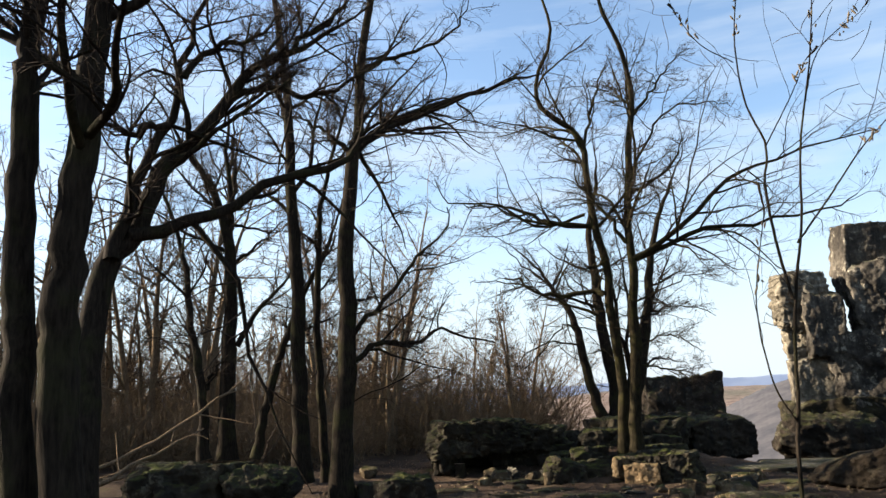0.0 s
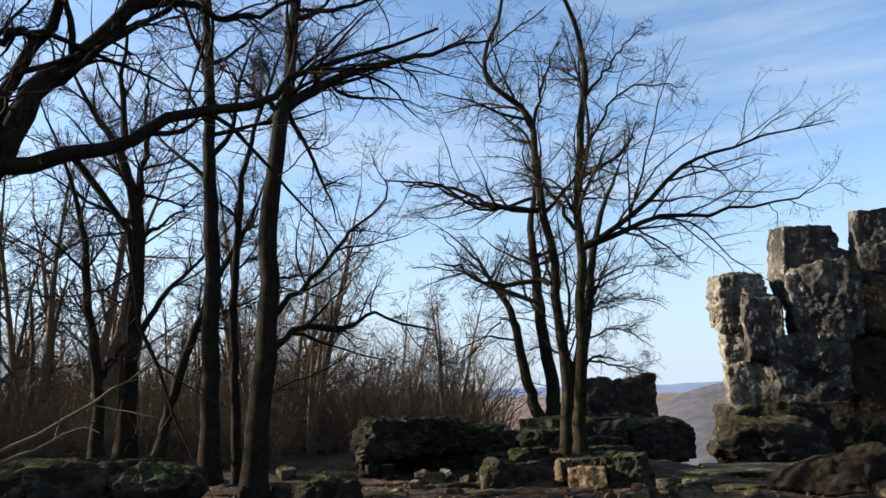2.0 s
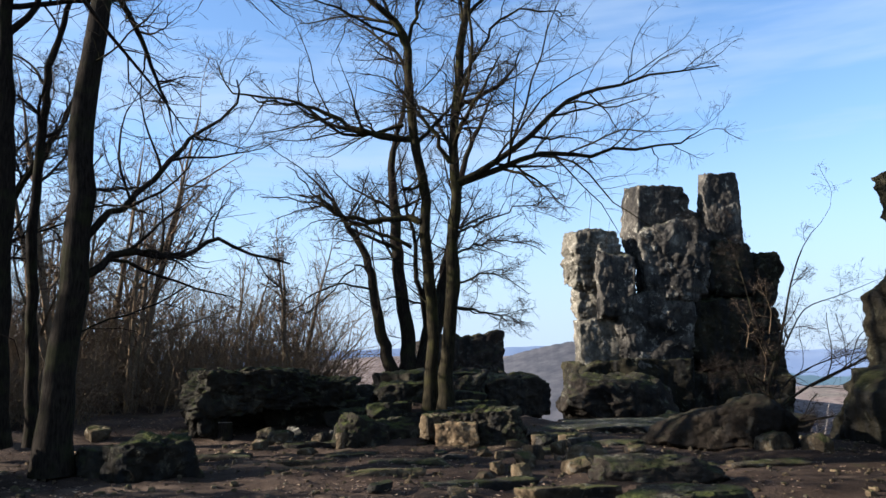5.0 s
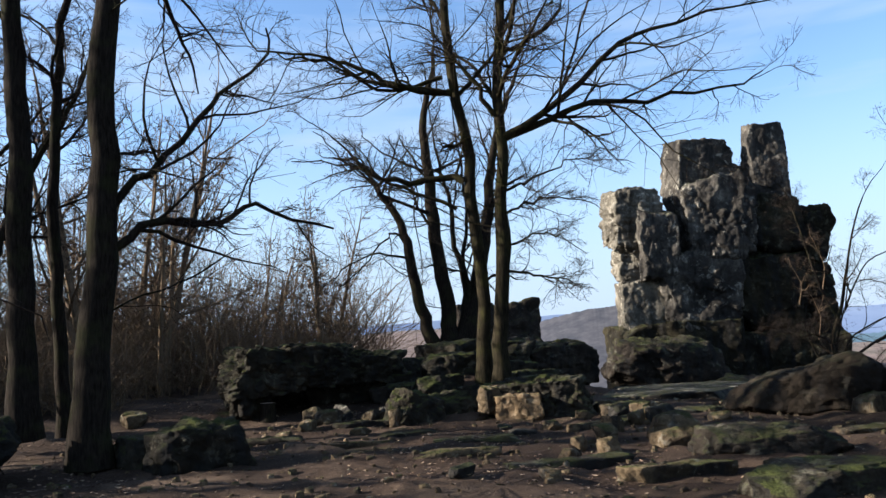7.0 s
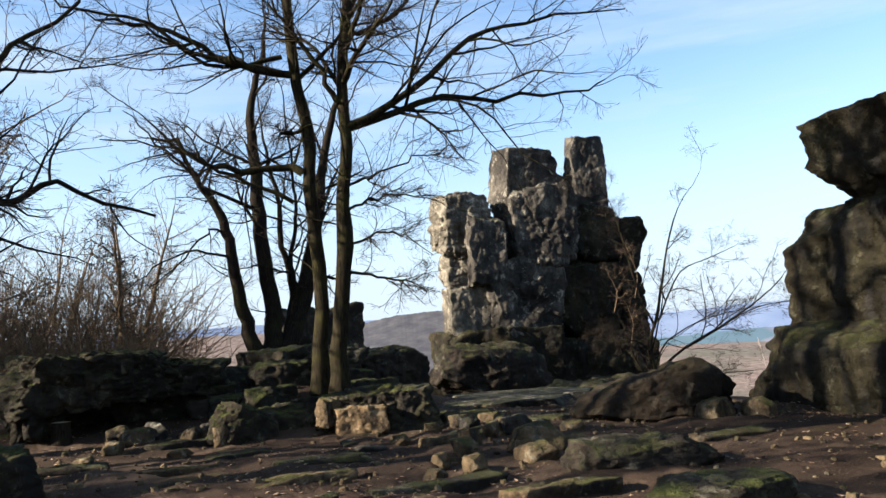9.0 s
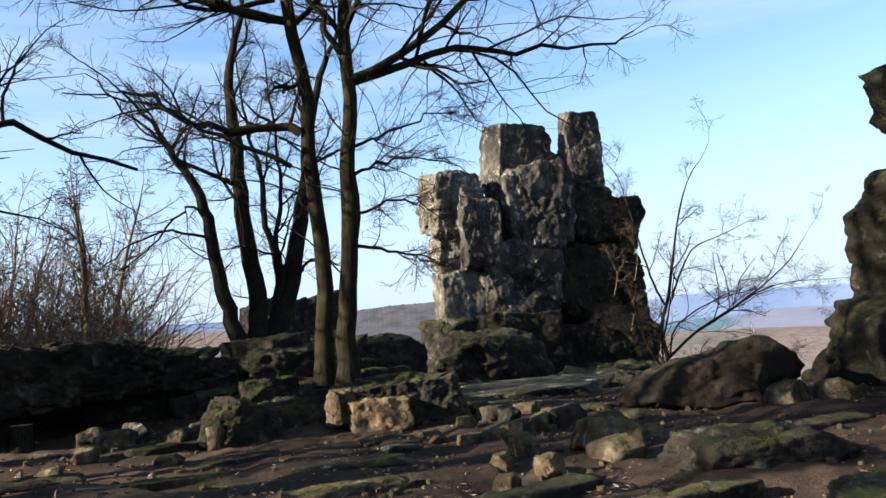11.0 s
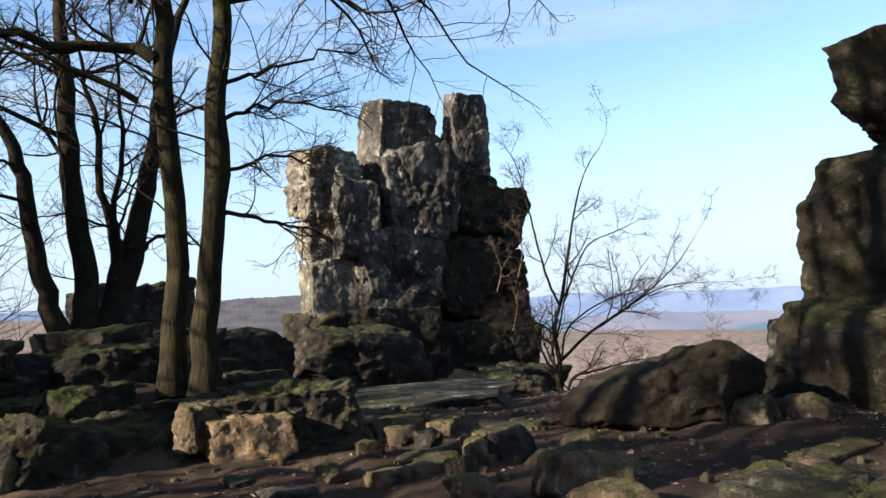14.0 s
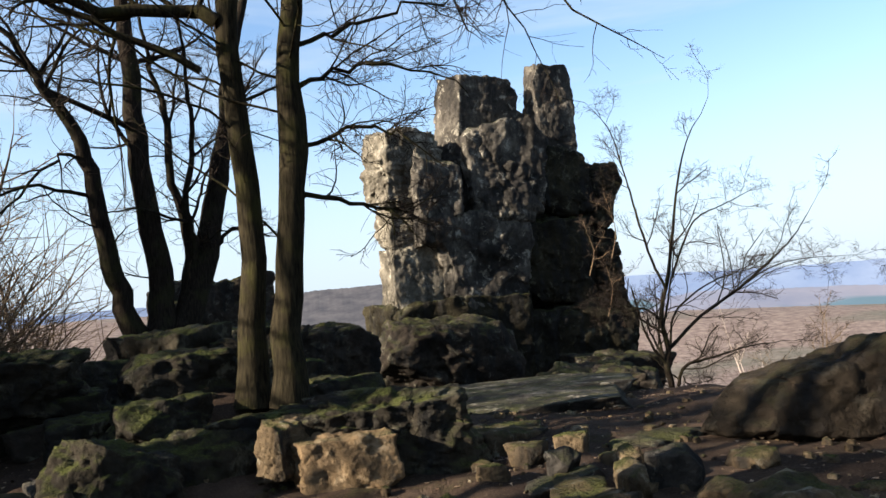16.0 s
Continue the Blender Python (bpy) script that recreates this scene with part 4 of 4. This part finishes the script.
# trees at the edge of the wood
bare_tree("bare_tree", (-2.24, 17, 0), [(((-2.24, 17, -0.09), (-2.22, 17, 1.3), (-2.13, 17, 2.52), (-2.06, 17, 3.93), (-2.11, 17, 5.47), (-1.95, 17, 6.96), (-1.87, 17, 7.84), (-1.81, 17, 7.86), (-1.67, 17, 9.81), (-1.45, 17, 11.4), (-1.49, 17, 12.6)), 0.22, 0.06)], [
    (((-1.99, 17, 2.79), (-1.53, 17.12, 3.13), (-0.93, 17.23, 3.21), (-0.45, 17.35, 3.27), (-0.12, 17.47, 3.5), (0.48, 17.58, 3.39), (1.19, 17.7, 3.18)), 0.07, 0.018),
    (((-2.03, 17, 3.33), (-1.67, 17.1, 3.79), (-1.22, 17.2, 4.23), (-0.75, 17.3, 4.91), (-0.41, 17.4, 5.26), (0.19, 17.5, 5.78), (0.21, 17.6, 6.37)), 0.065, 0.015),
    (((-1.84, 17, 7.65), (-0.92, 17.2, 8.38), (0.29, 17.4, 8.91), (1.55, 17.6, 9.39), (2.69, 17.8, 9.73)), 0.12, 0.02),
    (((-1.93, 17, 7.67), (-1.45, 17.17, 8.05), (-0.63, 17.33, 8.4), (0.23, 17.5, 8.92)), 0.08, 0.02),
    (((-1.93, 17, 7.57), (-2.38, 16.87, 7.95), (-2.72, 16.73, 8.18), (-3.2, 16.6, 8.49)), 0.07, 0.015),
    (((-1.68, 17, 9.66), (-0.61, 17.17, 10.14), (0.49, 17.33, 10.62), (0.95, 17.5, 11.6)), 0.06, 0.012),
    (((-2.17, 17, 3.94), (-1.86, 17.15, 4.18), (-1.29, 17.3, 4.29)), 0.04, 0.012),
], 4, "tall straight bare tree with limbs over the clearing", BARK, auto=8, sprays=(11, 8, 3), low=8)
bare_tree("bare_tree", (-3.34, 18.6, 0), [(((-3.34, 18.6, 0.18), (-3.42, 18.6, 2.24), (-3.44, 18.6, 3.85), (-3.5, 18.6, 5.52), (-3.61, 18.6, 7.25), (-3.67, 18.6, 8.81), (-3.82, 18.6, 10.32), (-4.01, 18.6, 12.06), (-4.17, 18.6, 13.7)), 0.19, 0.05)], [], 5, "slender straight bare tree with dark bark", BARK, auto=13, sprays=(10, 8, 4), reach=0.3)
bare_tree("bare_tree", (-2.91, 19.2, 0), [(((-2.91, 19.2, 0.12), (-3.02, 19.2, 2.28), (-3.08, 19.2, 3.96), (-3.04, 19.2, 5.71), (-2.98, 19.2, 6.92), (-2.66, 19.2, 8.31), (-2.32, 19.2, 9.49)), 0.1, 0.03)], [], 6, "thin straight bare tree with dark bark", BARK, auto=11, sprays=(9, 8, 4), reach=0.24, limb_from=0.35)
bare_tree("bare_tree", (-6.05, 22.1, 0.1), [(((-6.05, 22.1, 0.56), (-6.06, 22.1, 2.37), (-6.02, 22.1, 4.05), (-6, 22.1, 5.25), (-6.1, 22.1, 6.75), (-6.39, 22.1, 7.71), (-6.79, 22.1, 8.67), (-7.37, 22.1, 9.48), (-7.9, 22.1, 10.44)), 0.23, 0.04)], [
    (((-6.1, 22.1, 6.47), (-6.02, 22.1, 7.73), (-5.91, 22.1, 8.74), (-6.05, 22.1, 9.74), (-6, 22.1, 10.63)), 0.11, 0.02),
    (((-5.81, 22.1, 3.67), (-5.2, 22.3, 4.79), (-4.47, 22.5, 5.62), (-3.71, 22.7, 6.63)), 0.09, 0.015),
    (((-6.01, 22.1, 6.07), (-5.34, 22.3, 6.57), (-4.59, 22.5, 7.39)), 0.06, 0.015),
], 7, "forked bare tree with dark bark in the wood", BARK, auto=8, sprays=(11, 8, 4))
bare_tree("bare_tree", (-6.2, 20.5, 0.1), [(((-6.2, 20.5, 0.69), (-6.25, 20.5, 1.83), (-6.33, 20.5, 2.63), (-6.6, 20.5, 4.04), (-6.81, 20.5, 5.49), (-7.13, 20.5, 6.84), (-7.71, 20.5, 8.33)), 0.14, 0.03)], [
    (((-6.29, 20.5, 2.29), (-5.97, 20.5, 2.93), (-5.67, 20.5, 3.24)), 0.06, 0.02),
], 8, "bare crooked tree in the wood", BARK, auto=9, sprays=(9, 8, 3), limb_from=0.3)
bare_tree("bare_tree", (-5.1, 21.5, 0.1), [(((-5.1, 21.5, 0.59), (-4.9, 21.5, 1.74), (-4.53, 21.5, 3.12), (-4.23, 21.5, 4.03), (-3.81, 21.5, 5.09), (-3.24, 21.5, 6.06), (-2.86, 21.5, 7.18)), 0.13, 0.03)], [], 12, "leaning bare tree with dark bark in the wood", BARK, auto=9, sprays=(9, 8, 3), limb_from=0.35)
# the nearest trees
bare_tree("bare_tree", (-2.45, 4.7, 0), [(((-2.45, 4.7, -0.2), (-2.59, 4.7, 1.98), (-2.63, 4.7, 2.63), (-2.65, 4.7, 3.33), (-2.66, 4.7, 3.99), (-2.65, 4.7, 4.45), (-2.6, 4.7, 6.95), (-2.53, 4.7, 9.95)), 0.098, 0.05)], [], 9, "tall straight bare trunk with dark bark beside the path", BARK, auto=8, sprays=(8, 8, 3), limb_from=0.5, reach=0.22)
bare_tree("bare_tree", (-2.21, 4.6, 0), [(((-2.21, 4.6, -0.2), (-2.29, 4.6, 1.9), (-2.31, 4.6, 2.47), (-2.28, 4.6, 3.01), (-2.25, 4.6, 3.64), (-2.17, 4.6, 4.38), (-1.9, 4.6, 6.88), (-1.58, 4.6, 9.88)), 0.118, 0.06)], [], 10, "tall leaning bare trunk with dark bark beside the path", BARK, auto=8, sprays=(8, 8, 3), limb_from=0.5, reach=0.22)
bare_tree("bare_tree", (-4.23, 9.27, 0), [(((-4.23, 9.27, -0.2), (-4.37, 9.53, 2.09), (-4.4, 9.67, 3.05), (-4.22, 9.8, 3.85), (-4, 9.93, 4.24), (-3.75, 10.07, 5.04), (-3.43, 10.2, 5.43), (-2.98, 10.33, 6.12), (-2.62, 10.47, 6.68), (-2.08, 10.6, 6.99)), 0.18, 0.045)], [
    (((-4.05, 9.8, 4.12), (-3.4, 10.11, 4.34), (-2.86, 10.43, 4.59), (-2.27, 10.74, 5.11), (-1.5, 11.06, 5.4), (-1.1, 11.37, 5.89), (-0.32, 11.69, 6.31), (0.8, 12, 6.93)), 0.1, 0.02),
    (((-4.17, 9.6, 3.77), (-4.12, 9.7, 4.26), (-3.97, 9.8, 4.81), (-3.6, 9.9, 5.64), (-3.47, 10, 6.37), (-3.41, 10.1, 7.17), (-3.14, 10.2, 7.91)), 0.1, 0.025),
    (((-3, 10.4, 6.15), (-2.43, 10.7, 6.43), (-1.82, 11, 6.49), (-1.17, 11.3, 6.88), (-0.46, 11.6, 7.67)), 0.06, 0.012),
    (((-2.45, 10.4, 6.73), (-1.95, 10.8, 7.31), (-1.49, 11.2, 7.97), (-1.17, 11.6, 8.89)), 0.06, 0.012),
    (((-3.6, 9.9, 5.64), (-4.08, 9.8, 5.5), (-4.48, 9.7, 5.6), (-4.78, 9.6, 5.3)), 0.06, 0.012),
    (((-3.37, 9.7, 6.23), (-2.89, 9.97, 6.83), (-2.57, 10.23, 7.04), (-2.23, 10.5, 7.52)), 0.05, 0.012),
], 11, "leaning bare tree with long limbs arching over the path", BARK, auto=9, sprays=(11, 8, 3))


def sapling(name, place, stems, seed, label, buds=0, bark=BARK, sprays=(5, 4, 0), fine=0.004, auto=3, reach=0.35, limb_from=0.3, category="sapling"):
    tree = bare_tree(name, place, stems, [], seed, label, bark, category, auto=auto, sprays=sprays, fine=fine, stem_sides=8, flare=False, reach=reach, limb_from=limb_from, lift=0.02)
    if buds:
        rng = np.random.default_rng(seed)
        parts = []
        for k in range(buds):
            ctrl = np.array(stems[k % len(stems)][0]) - np.array(place)
            a = ctrl[-1] + (ctrl[-2] - ctrl[-1]) * rng.uniform(0, 0.9) + rng.normal(0, 0.012, 3)
            d = rng.normal(0, 1, 3) * 0.018 + np.array([0, 0, 0.03])
            t = np.linspace(0, 1, 6)
            parts.append(tubes((a + t[:, None] * d)[None], (0.006 * np.sin(np.pi * (0.08 + 0.9 * t)))[None], 5))
        v, f = joined(parts)
        tagged(piece("bud_spray", mesh_of("bud_spray", v, f, BUD), tree), "swelling brown buds", kind="stuff")
    return tree


sapling("sapling", (1.59, 4, -0.2), [
    (((1.59, 4, -0.3), (1.61, 4, 1.36), (1.65, 4, 1.76), (1.67, 4, 2.1), (1.73, 4, 2.44), (1.78, 4, 2.68), (1.84, 4, 3.14), (1.95, 4, 3.62), (2.03, 4, 4.09)), 0.011, 0.003),
    (((1.69, 4, 2.3), (1.64, 4, 2.6), (1.62, 4, 2.9), (1.65, 4, 3.12), (1.57, 4, 3.37), (1.55, 4, 3.7), (1.6, 4, 4.07)), 0.008, 0.003),
    (((1.75, 4, 2.59), (1.95, 4, 2.83), (2.14, 4, 3.07), (2.35, 4, 3.28)), 0.006, 0.003),
    (((1.65, 4, 1.66), (1.54, 4, 1.88), (1.5, 4, 2.28), (1.58, 4, 2.69)), 0.005, 0.0025),
    (((1.87, 4, 3.3), (2, 4, 3.65), (2.27, 4, 3.88)), 0.004, 0.002),
    (((1.65, 4, 3.12), (1.82, 4, 3.4), (1.92, 4, 3.59)), 0.004, 0.002),
    (((1.53, 4, 3.6), (1.36, 4, 3.71), (1.25, 4, 3.88)), 0.003, 0.002),
], 21, "thin sapling with swelling buds beside the path", buds=70, auto=1, sprays=(2, 2, 0), fine=0.002, reach=0.10)
sapling("bare_tree", (16.68, 23.8, -1.78), [
    (((16.68, 23.8, -1.78), (16.68, 23.8, -1.25), (16.5, 23.8, -0.53), (16.6, 23.8, -0.1), (16.4, 23.8, 0.54), (16.76, 23.8, 1.41), (17.16, 23.8, 2.49), (17.49, 23.8, 3.61), (18.1, 23.8, 4.88), (19.36, 23.8, 6.29)), 0.085, 0.006),
    (((16.6, 23.8, -0.1), (17.74, 23.6, 0.62), (19.22, 23.4, 1.19), (20.91, 23.2, 2.01), (21.9, 23, 2.7), (22.52, 22.8, 3.41)), 0.045, 0.005),
    (((18.05, 23.8, 0.6), (19.02, 23.5, 1.06), (20.25, 23.2, 1.62), (21.52, 22.9, 1.87), (25.07, 22.6, 1.94)), 0.03, 0.005),
    (((16.78, 23.8, -1.35), (16.76, 23.55, -0.55), (17.59, 23.3, -0.37), (18.88, 23.05, -0.22), (20.28, 22.8, -0.2)), 0.045, 0.005),
    (((16.68, 23.8, 1.41), (16.4, 23.9, 2.06), (16.11, 24, 3.14), (15.94, 24.1, 4.05), (15.65, 24.2, 5.14), (15.09, 24.3, 5.7)), 0.035, 0.005),
    (((16.41, 23.8, 0.62), (15.98, 23.93, 0.92), (15.45, 24.07, 0.87), (15.11, 24.2, 1.16)), 0.03, 0.005),
    (((17.01, 23.8, 1.58), (17.29, 23.65, 2.29), (17.82, 23.5, 3.01), (19, 23.35, 3.4), (20.5, 23.2, 3.92)), 0.03, 0.005),
    (((16.67, 23.8, -0.1), (17.33, 24, 0.75), (19.35, 24.2, 1.43), (22.08, 24.4, 1.77), (25.52, 24.6, 2.06)), 0.03, 0.005),
    (((17.11, 23.8, -0.77), (17.16, 23.7, -0.96), (17.97, 23.6, -0.96)), 0.02, 0.005),
], 22, "small bare tree on the edge of the drop", sprays=(7, 5, 2), fine=0.003, auto=9, reach=0.26, limb_from=0.15, category="tree")
# twiggy growth on the tower's face
sapling("bush", (19.0, 28.2, 2.2), [
    (((19.6, 28.5, 1.9), (19.4, 28.1, 2.6), (18.9, 27.9, 3.2)), 0.02, 0.006),
    (((20.6, 28.4, 2.4), (20.4, 28.0, 3.2), (19.9, 27.8, 4.0)), 0.02, 0.006),
    (((20.2, 28.4, 0.6), (20.0, 28.0, 1.4), (19.6, 27.8, 2.0)), 0.018, 0.006),
], 23, "pale bare bush rooted in the cracks of the rock tower", bark=BARK_BRUSH, sprays=(5, 4, 0), auto=4, fine=0.006, reach=0.7, category="bush")


# ---------- the wood behind ----------
def wood_tree(seed, height, bark, stems_n):
    rng = np.random.default_rng(seed)
    stems = []
    for k in range(stems_n):
        lean = rng.normal(0, 0.13, 2)
        h = height * rng.uniform(0.75, 1.05)
        mid = rng.normal(0, 0.15, 2)
        stems.append((((0.12 * k, 0.1 * k, -0.3), (lean[0] * h * 0.3 + mid[0], lean[1] * h * 0.3 + mid[1], h * 0.35), (lean[0] * h * 0.7, lean[1] * h * 0.7, h * 0.7), (lean[0] * h * 1.1, lean[1] * h * 1.1, h)), 0.05 + 0.008 * height * rng.uniform(0.6, 1.2), 0.015))
    return bare_tree("woodland_tree", (0, 0, 0), stems, [], seed, "bare slender woodland tree with a haze of twigs", bark, auto=9, sprays=(6, 5, 0), fine=0.007, stem_sides=5, group="trees of the wood", reach=0.36, limb_from=0.22, flare=False, coarse=True)


rng = np.random.default_rng(77)
kinds = [wood_tree(301, 8.0, BARK_BRUSH, 1), wood_tree(302, 7.0, BARK_BRUSH, 2), wood_tree(303, 9.0, BARK_BRUSH, 2), wood_tree(304, 6.0, BARK_BRUSH, 2), wood_tree(305, 7.5, BARK_PALE, 1)]


def plant(kind, x, y, scale):
    m = pose(x, y, float(land(x, y)) - 0.1, rng.normal(0, 4), rng.normal(0, 4), rng.uniform(0, 360)) @ Matrix.Diagonal((scale, scale, scale * rng.uniform(0.9, 1.15), 1))
    if kind in fresh:
        fresh.remove(kind)
        kind.matrix_basis = m
        return kind
    made = copy_thing(kind, Matrix.Identity(4))
    made.matrix_basis = m
    return made


fresh = list(kinds)
count = 0
while count < 160:
    y = 26 + 46 * rng.random() ** 1.3
    x = rng.uniform(-1.15 * (y - 2), 0.40 * (y - 24) + 0.8)
    if -2.2 < x < 5 and y < 27:
        continue
    plant(kinds[rng.integers(0, 4)], x, y, rng.uniform(0.65, 1.2))
    count += 1
# the wood goes on beside the path, towards the sun
for k in range(6):
    plant(kinds[k % 4], (-13, -10.5, -8.4, -9.5, -12.0, -15.5)[k], (24, 27.5, 26, 31, 34, 29)[k], 1.3 + 0.04 * k)
# mostly out of view, added to cast streaks of shade over the clearing
for k in range(38):
    x, y = (rng.uniform(-32, -13.5), rng.uniform(6, 22)) if k % 3 else (rng.uniform(-48, -26), rng.uniform(28, 46))
    plant(kinds[rng.integers(0, 4)], x, y, rng.uniform(1.1, 1.6))
for k in range(34):
    az, r = radians(rng.uniform(30, 74)), rng.uniform(30, 62)
    plant(kinds[(4, 1, 4, 3)[k % 4]], 4 + r * math.sin(az), 15 + r * math.cos(az), rng.uniform(0.9, 1.25))
for k in range(16):
    az, r = radians(rng.uniform(32, 68)), rng.uniform(34, 75)
    plant(kinds[(4, 1, 4, 3)[k % 4]], 4 + r * math.sin(az), 15 + r * math.cos(az), rng.uniform(0.8, 1.3))

# brush between the trees: thin stems in their thousands
m_count = 12500
by = 23.5 + 44 * rng.random(m_count) ** 1.25
bx = -0.42 * by + rng.uniform(-1, 1, m_count) * 0.70 * by
keep = ~((bx > -2.6) & (by < 27)) & (bx < 1.8 + (by - 27) * 0.38) & (bx > -0.98 * by)
bx, by = bx[keep], by[keep]
bz = land(bx, by) - 0.1
way = rng.normal(0, 0.32, (len(bx), 3)) + np.array([0, 0, 1.0])
way /= np.linalg.norm(way, axis=1, keepdims=True)
tall = rng.uniform(1.0, 3.0, len(bx)) + 4.6 * rng.random(len(bx)) * smooth(25, 36, by)
p, r = shoots(np.stack([bx, by, bz], 1), way, tall, 0.006 + 0.0055 * tall, np.full(len(bx), 0.005), 4, 0.22, 0.03, rng)
tw = offspring(p, r, 7, rng, 0.12, (35, 85), 0.46, 0.3, 0.6, 0.005, 1, 0.22, 0.01, 0.8)
brush = piece("undergrowth", mesh_of("undergrowth", *joined([tubes(p, r, 3), tubes(tw[0], np.maximum(tw[1], 0.004), 3)]), BARK_BRUSH))
tagged(brush, "thicket of bare ochre brush and saplings in the wood", "undergrowth", kind="stuff")


def fallen(place, ctrl, r0, seed):
    rng2 = np.random.default_rng(seed)
    place = np.array(place, float)
    p = curve(np.array(ctrl, float) - place, 16, rng2, 0.03)
    r = r0 * np.linspace(1, 0.3, 16)
    b = offspring(p[None], r[None], 5, rng2, 0.3, (30, 65), 0.35, 0.3, 0.5, 0.006, 6, 0.14, 0.03)
    thing = base_of("fallen_branch", place, "pale dead branch lying in the undergrowth", "branch", "fallen branches")
    piece("stem", mesh_of("stem", *tubes(p[None], r[None], 7), BARK_BRUSH), thing)
    for k in range(5):
        piece("side_branch", mesh_of("side_branch", *tubes(b[0][k:k + 1], b[1][k:k + 1], 4), BARK_BRUSH), thing)
    return thing


fallen((-7.5, 16.5, 0.05), ((-8.4, 16.0, 0.05), (-7.2, 16.8, 0.5), (-6.6, 17.4, 0.9), (-5.6, 18.4, 1.5)), 0.07, 1)
fallen((-8.0, 19.0, 0.1), ((-9.5, 18.6, 0.2), (-7.5, 19.3, 1.0), (-5.5, 20.4, 2.4), (-4.6, 21.0, 3.6)), 0.06, 2)
fallen((-9.0, 17.6, 0.1), ((-10.0, 17.4, 0.1), (-8.4, 18.0, 0.4), (-7.0, 18.5, 0.5), (-6.0, 18.8, 0.6)), 0.06, 3)


def tree_stump(place, radius, height):
    thing = base_of("tree_stump", place, "sawn tree stump on the earth before the mossy rock", "stump")
    t = np.linspace(0, 1, 8)
    r = radius * (1 + 0.35 * np.exp(-t * 6))
    v, f = tubes(np.stack([0 * t, 0 * t, -0.06 + t * (height + 0.06)], 1)[None], r[None], 18)
    v += 0.012 * fbm(v * 9, 3, 4)[:, None] * np.array([1, 1, 0])
    piece("bark", mesh_of("bark", v, f, BARK), thing)
    k = 18
    rim = v[-k:]
    c = rim.mean(axis=0)
    vv = np.vstack([rim, rim * 0.5 + c * 0.5, c[None]]) + np.array([0, 0, 0.004])
    tri = [(i, (i + 1) % k, k + (i + 1) % k) for i in range(k)] + [(i, k + (i + 1) % k, k + i) for i in range(k)] + [(k + i, k + (i + 1) % k, 2 * k) for i in range(k)]
    piece("cut_face", mesh_of("cut_face", vv, np.array(tri), CUT_WOOD), thing, "pale sawn top")
    return thing


tree_stump((0.36, 21.35, ground_at(0.36, 21.35)), 0.15, 0.32)

# ---------- litter and small stones ----------
m_count = 16000
lx, ly = rng.uniform(-6, 13, m_count), 8 + 17 * rng.random(m_count)
lp = np.stack([lx, ly, np.zeros(m_count)], 1)
lz = land(lx, ly) + 0.05 * fbm(lp * 0.9, 4, 3) + 0.022 * fbm(lp * 4.5, 3, 9) + 0.06 * smooth(0.10, 0.5, fbm(lp * 0.55 + 40, 3, 21)) + 0.008
keep = fbm(lp * 0.8, 3, 33) + rng.uniform(-0.6, 0.6, m_count) > 0.1
lx, ly, lz = lx[keep], ly[keep], lz[keep]
n = len(lx)
a, s = rng.uniform(0, 6.28, n), rng.uniform(0.018, 0.045, n)
curl = rng.uniform(-0.5, 0.9, n) * s
u = np.stack([np.cos(a), np.sin(a), np.zeros(n)], 1) * s[:, None]
w = np.stack([-np.sin(a), np.cos(a), np.zeros(n)], 1) * (s * 0.55)[:, None]
c = np.stack([lx, ly, lz], 1)
up = np.array([0, 0, 1.0]) * curl[:, None]
up2 = np.array([0, 0, 1.0]) * np.abs(curl)[:, None] * 0.6
verts = np.stack([c - u + up * 0.5 + 0, c - w + up2, c + u + up, c + w + up2 * 0.5, c], 1).reshape(-1, 3)
i = np.arange(n)[:, None] * 5
faces = np.concatenate([i + np.array([[0, 1, 4]]), i + np.array([[1, 2, 4]]), i + np.array([[2, 3, 4]]), i + np.array([[3, 0, 4]])])
tagged(piece("leaf_litter", mesh_of("leaf_litter", verts, faces, LEAF, False)), "dry brown leaves scattered over the earth", "leaves", kind="stuff")

shape, tri = GRIDS[2]
m_count = 1700
px, py = rng.uniform(-3, 11, m_count), rng.uniform(11, 21.5, m_count)
ps = 0.012 + 0.05 * rng.random(m_count) ** 3
pp = np.stack([px, py, np.zeros(m_count)], 1)
pz = land(px, py) + 0.05 * fbm(pp * 0.9, 4, 3) + 0.022 * fbm(pp * 4.5, 3, 9) + 0.06 * smooth(0.10, 0.5, fbm(pp * 0.55 + 40, 3, 21))
ball = shape / np.linalg.norm(shape, axis=1, keepdims=True) * 0.7 + shape * 0.3
jig = rng.uniform(0.6, 1.35, (m_count, 1, 3)) * ps[:, None, None]
verts = (ball[None] * jig * (1 + 0.25 * rng.normal(0, 1, (m_count, len(ball), 1)) * 0.5) + np.stack([px, py, pz], 1)[:, None, :]).reshape(-1, 3)
faces = (tri[None] + (np.arange(m_count) * len(ball))[:, None, None]).reshape(-1, 4)
tagged(piece("pebbles", mesh_of("pebbles", verts, faces, ROCK_TAN, False)), "small stones and gravel strewn over the earth", "pebbles", kind="stuff")
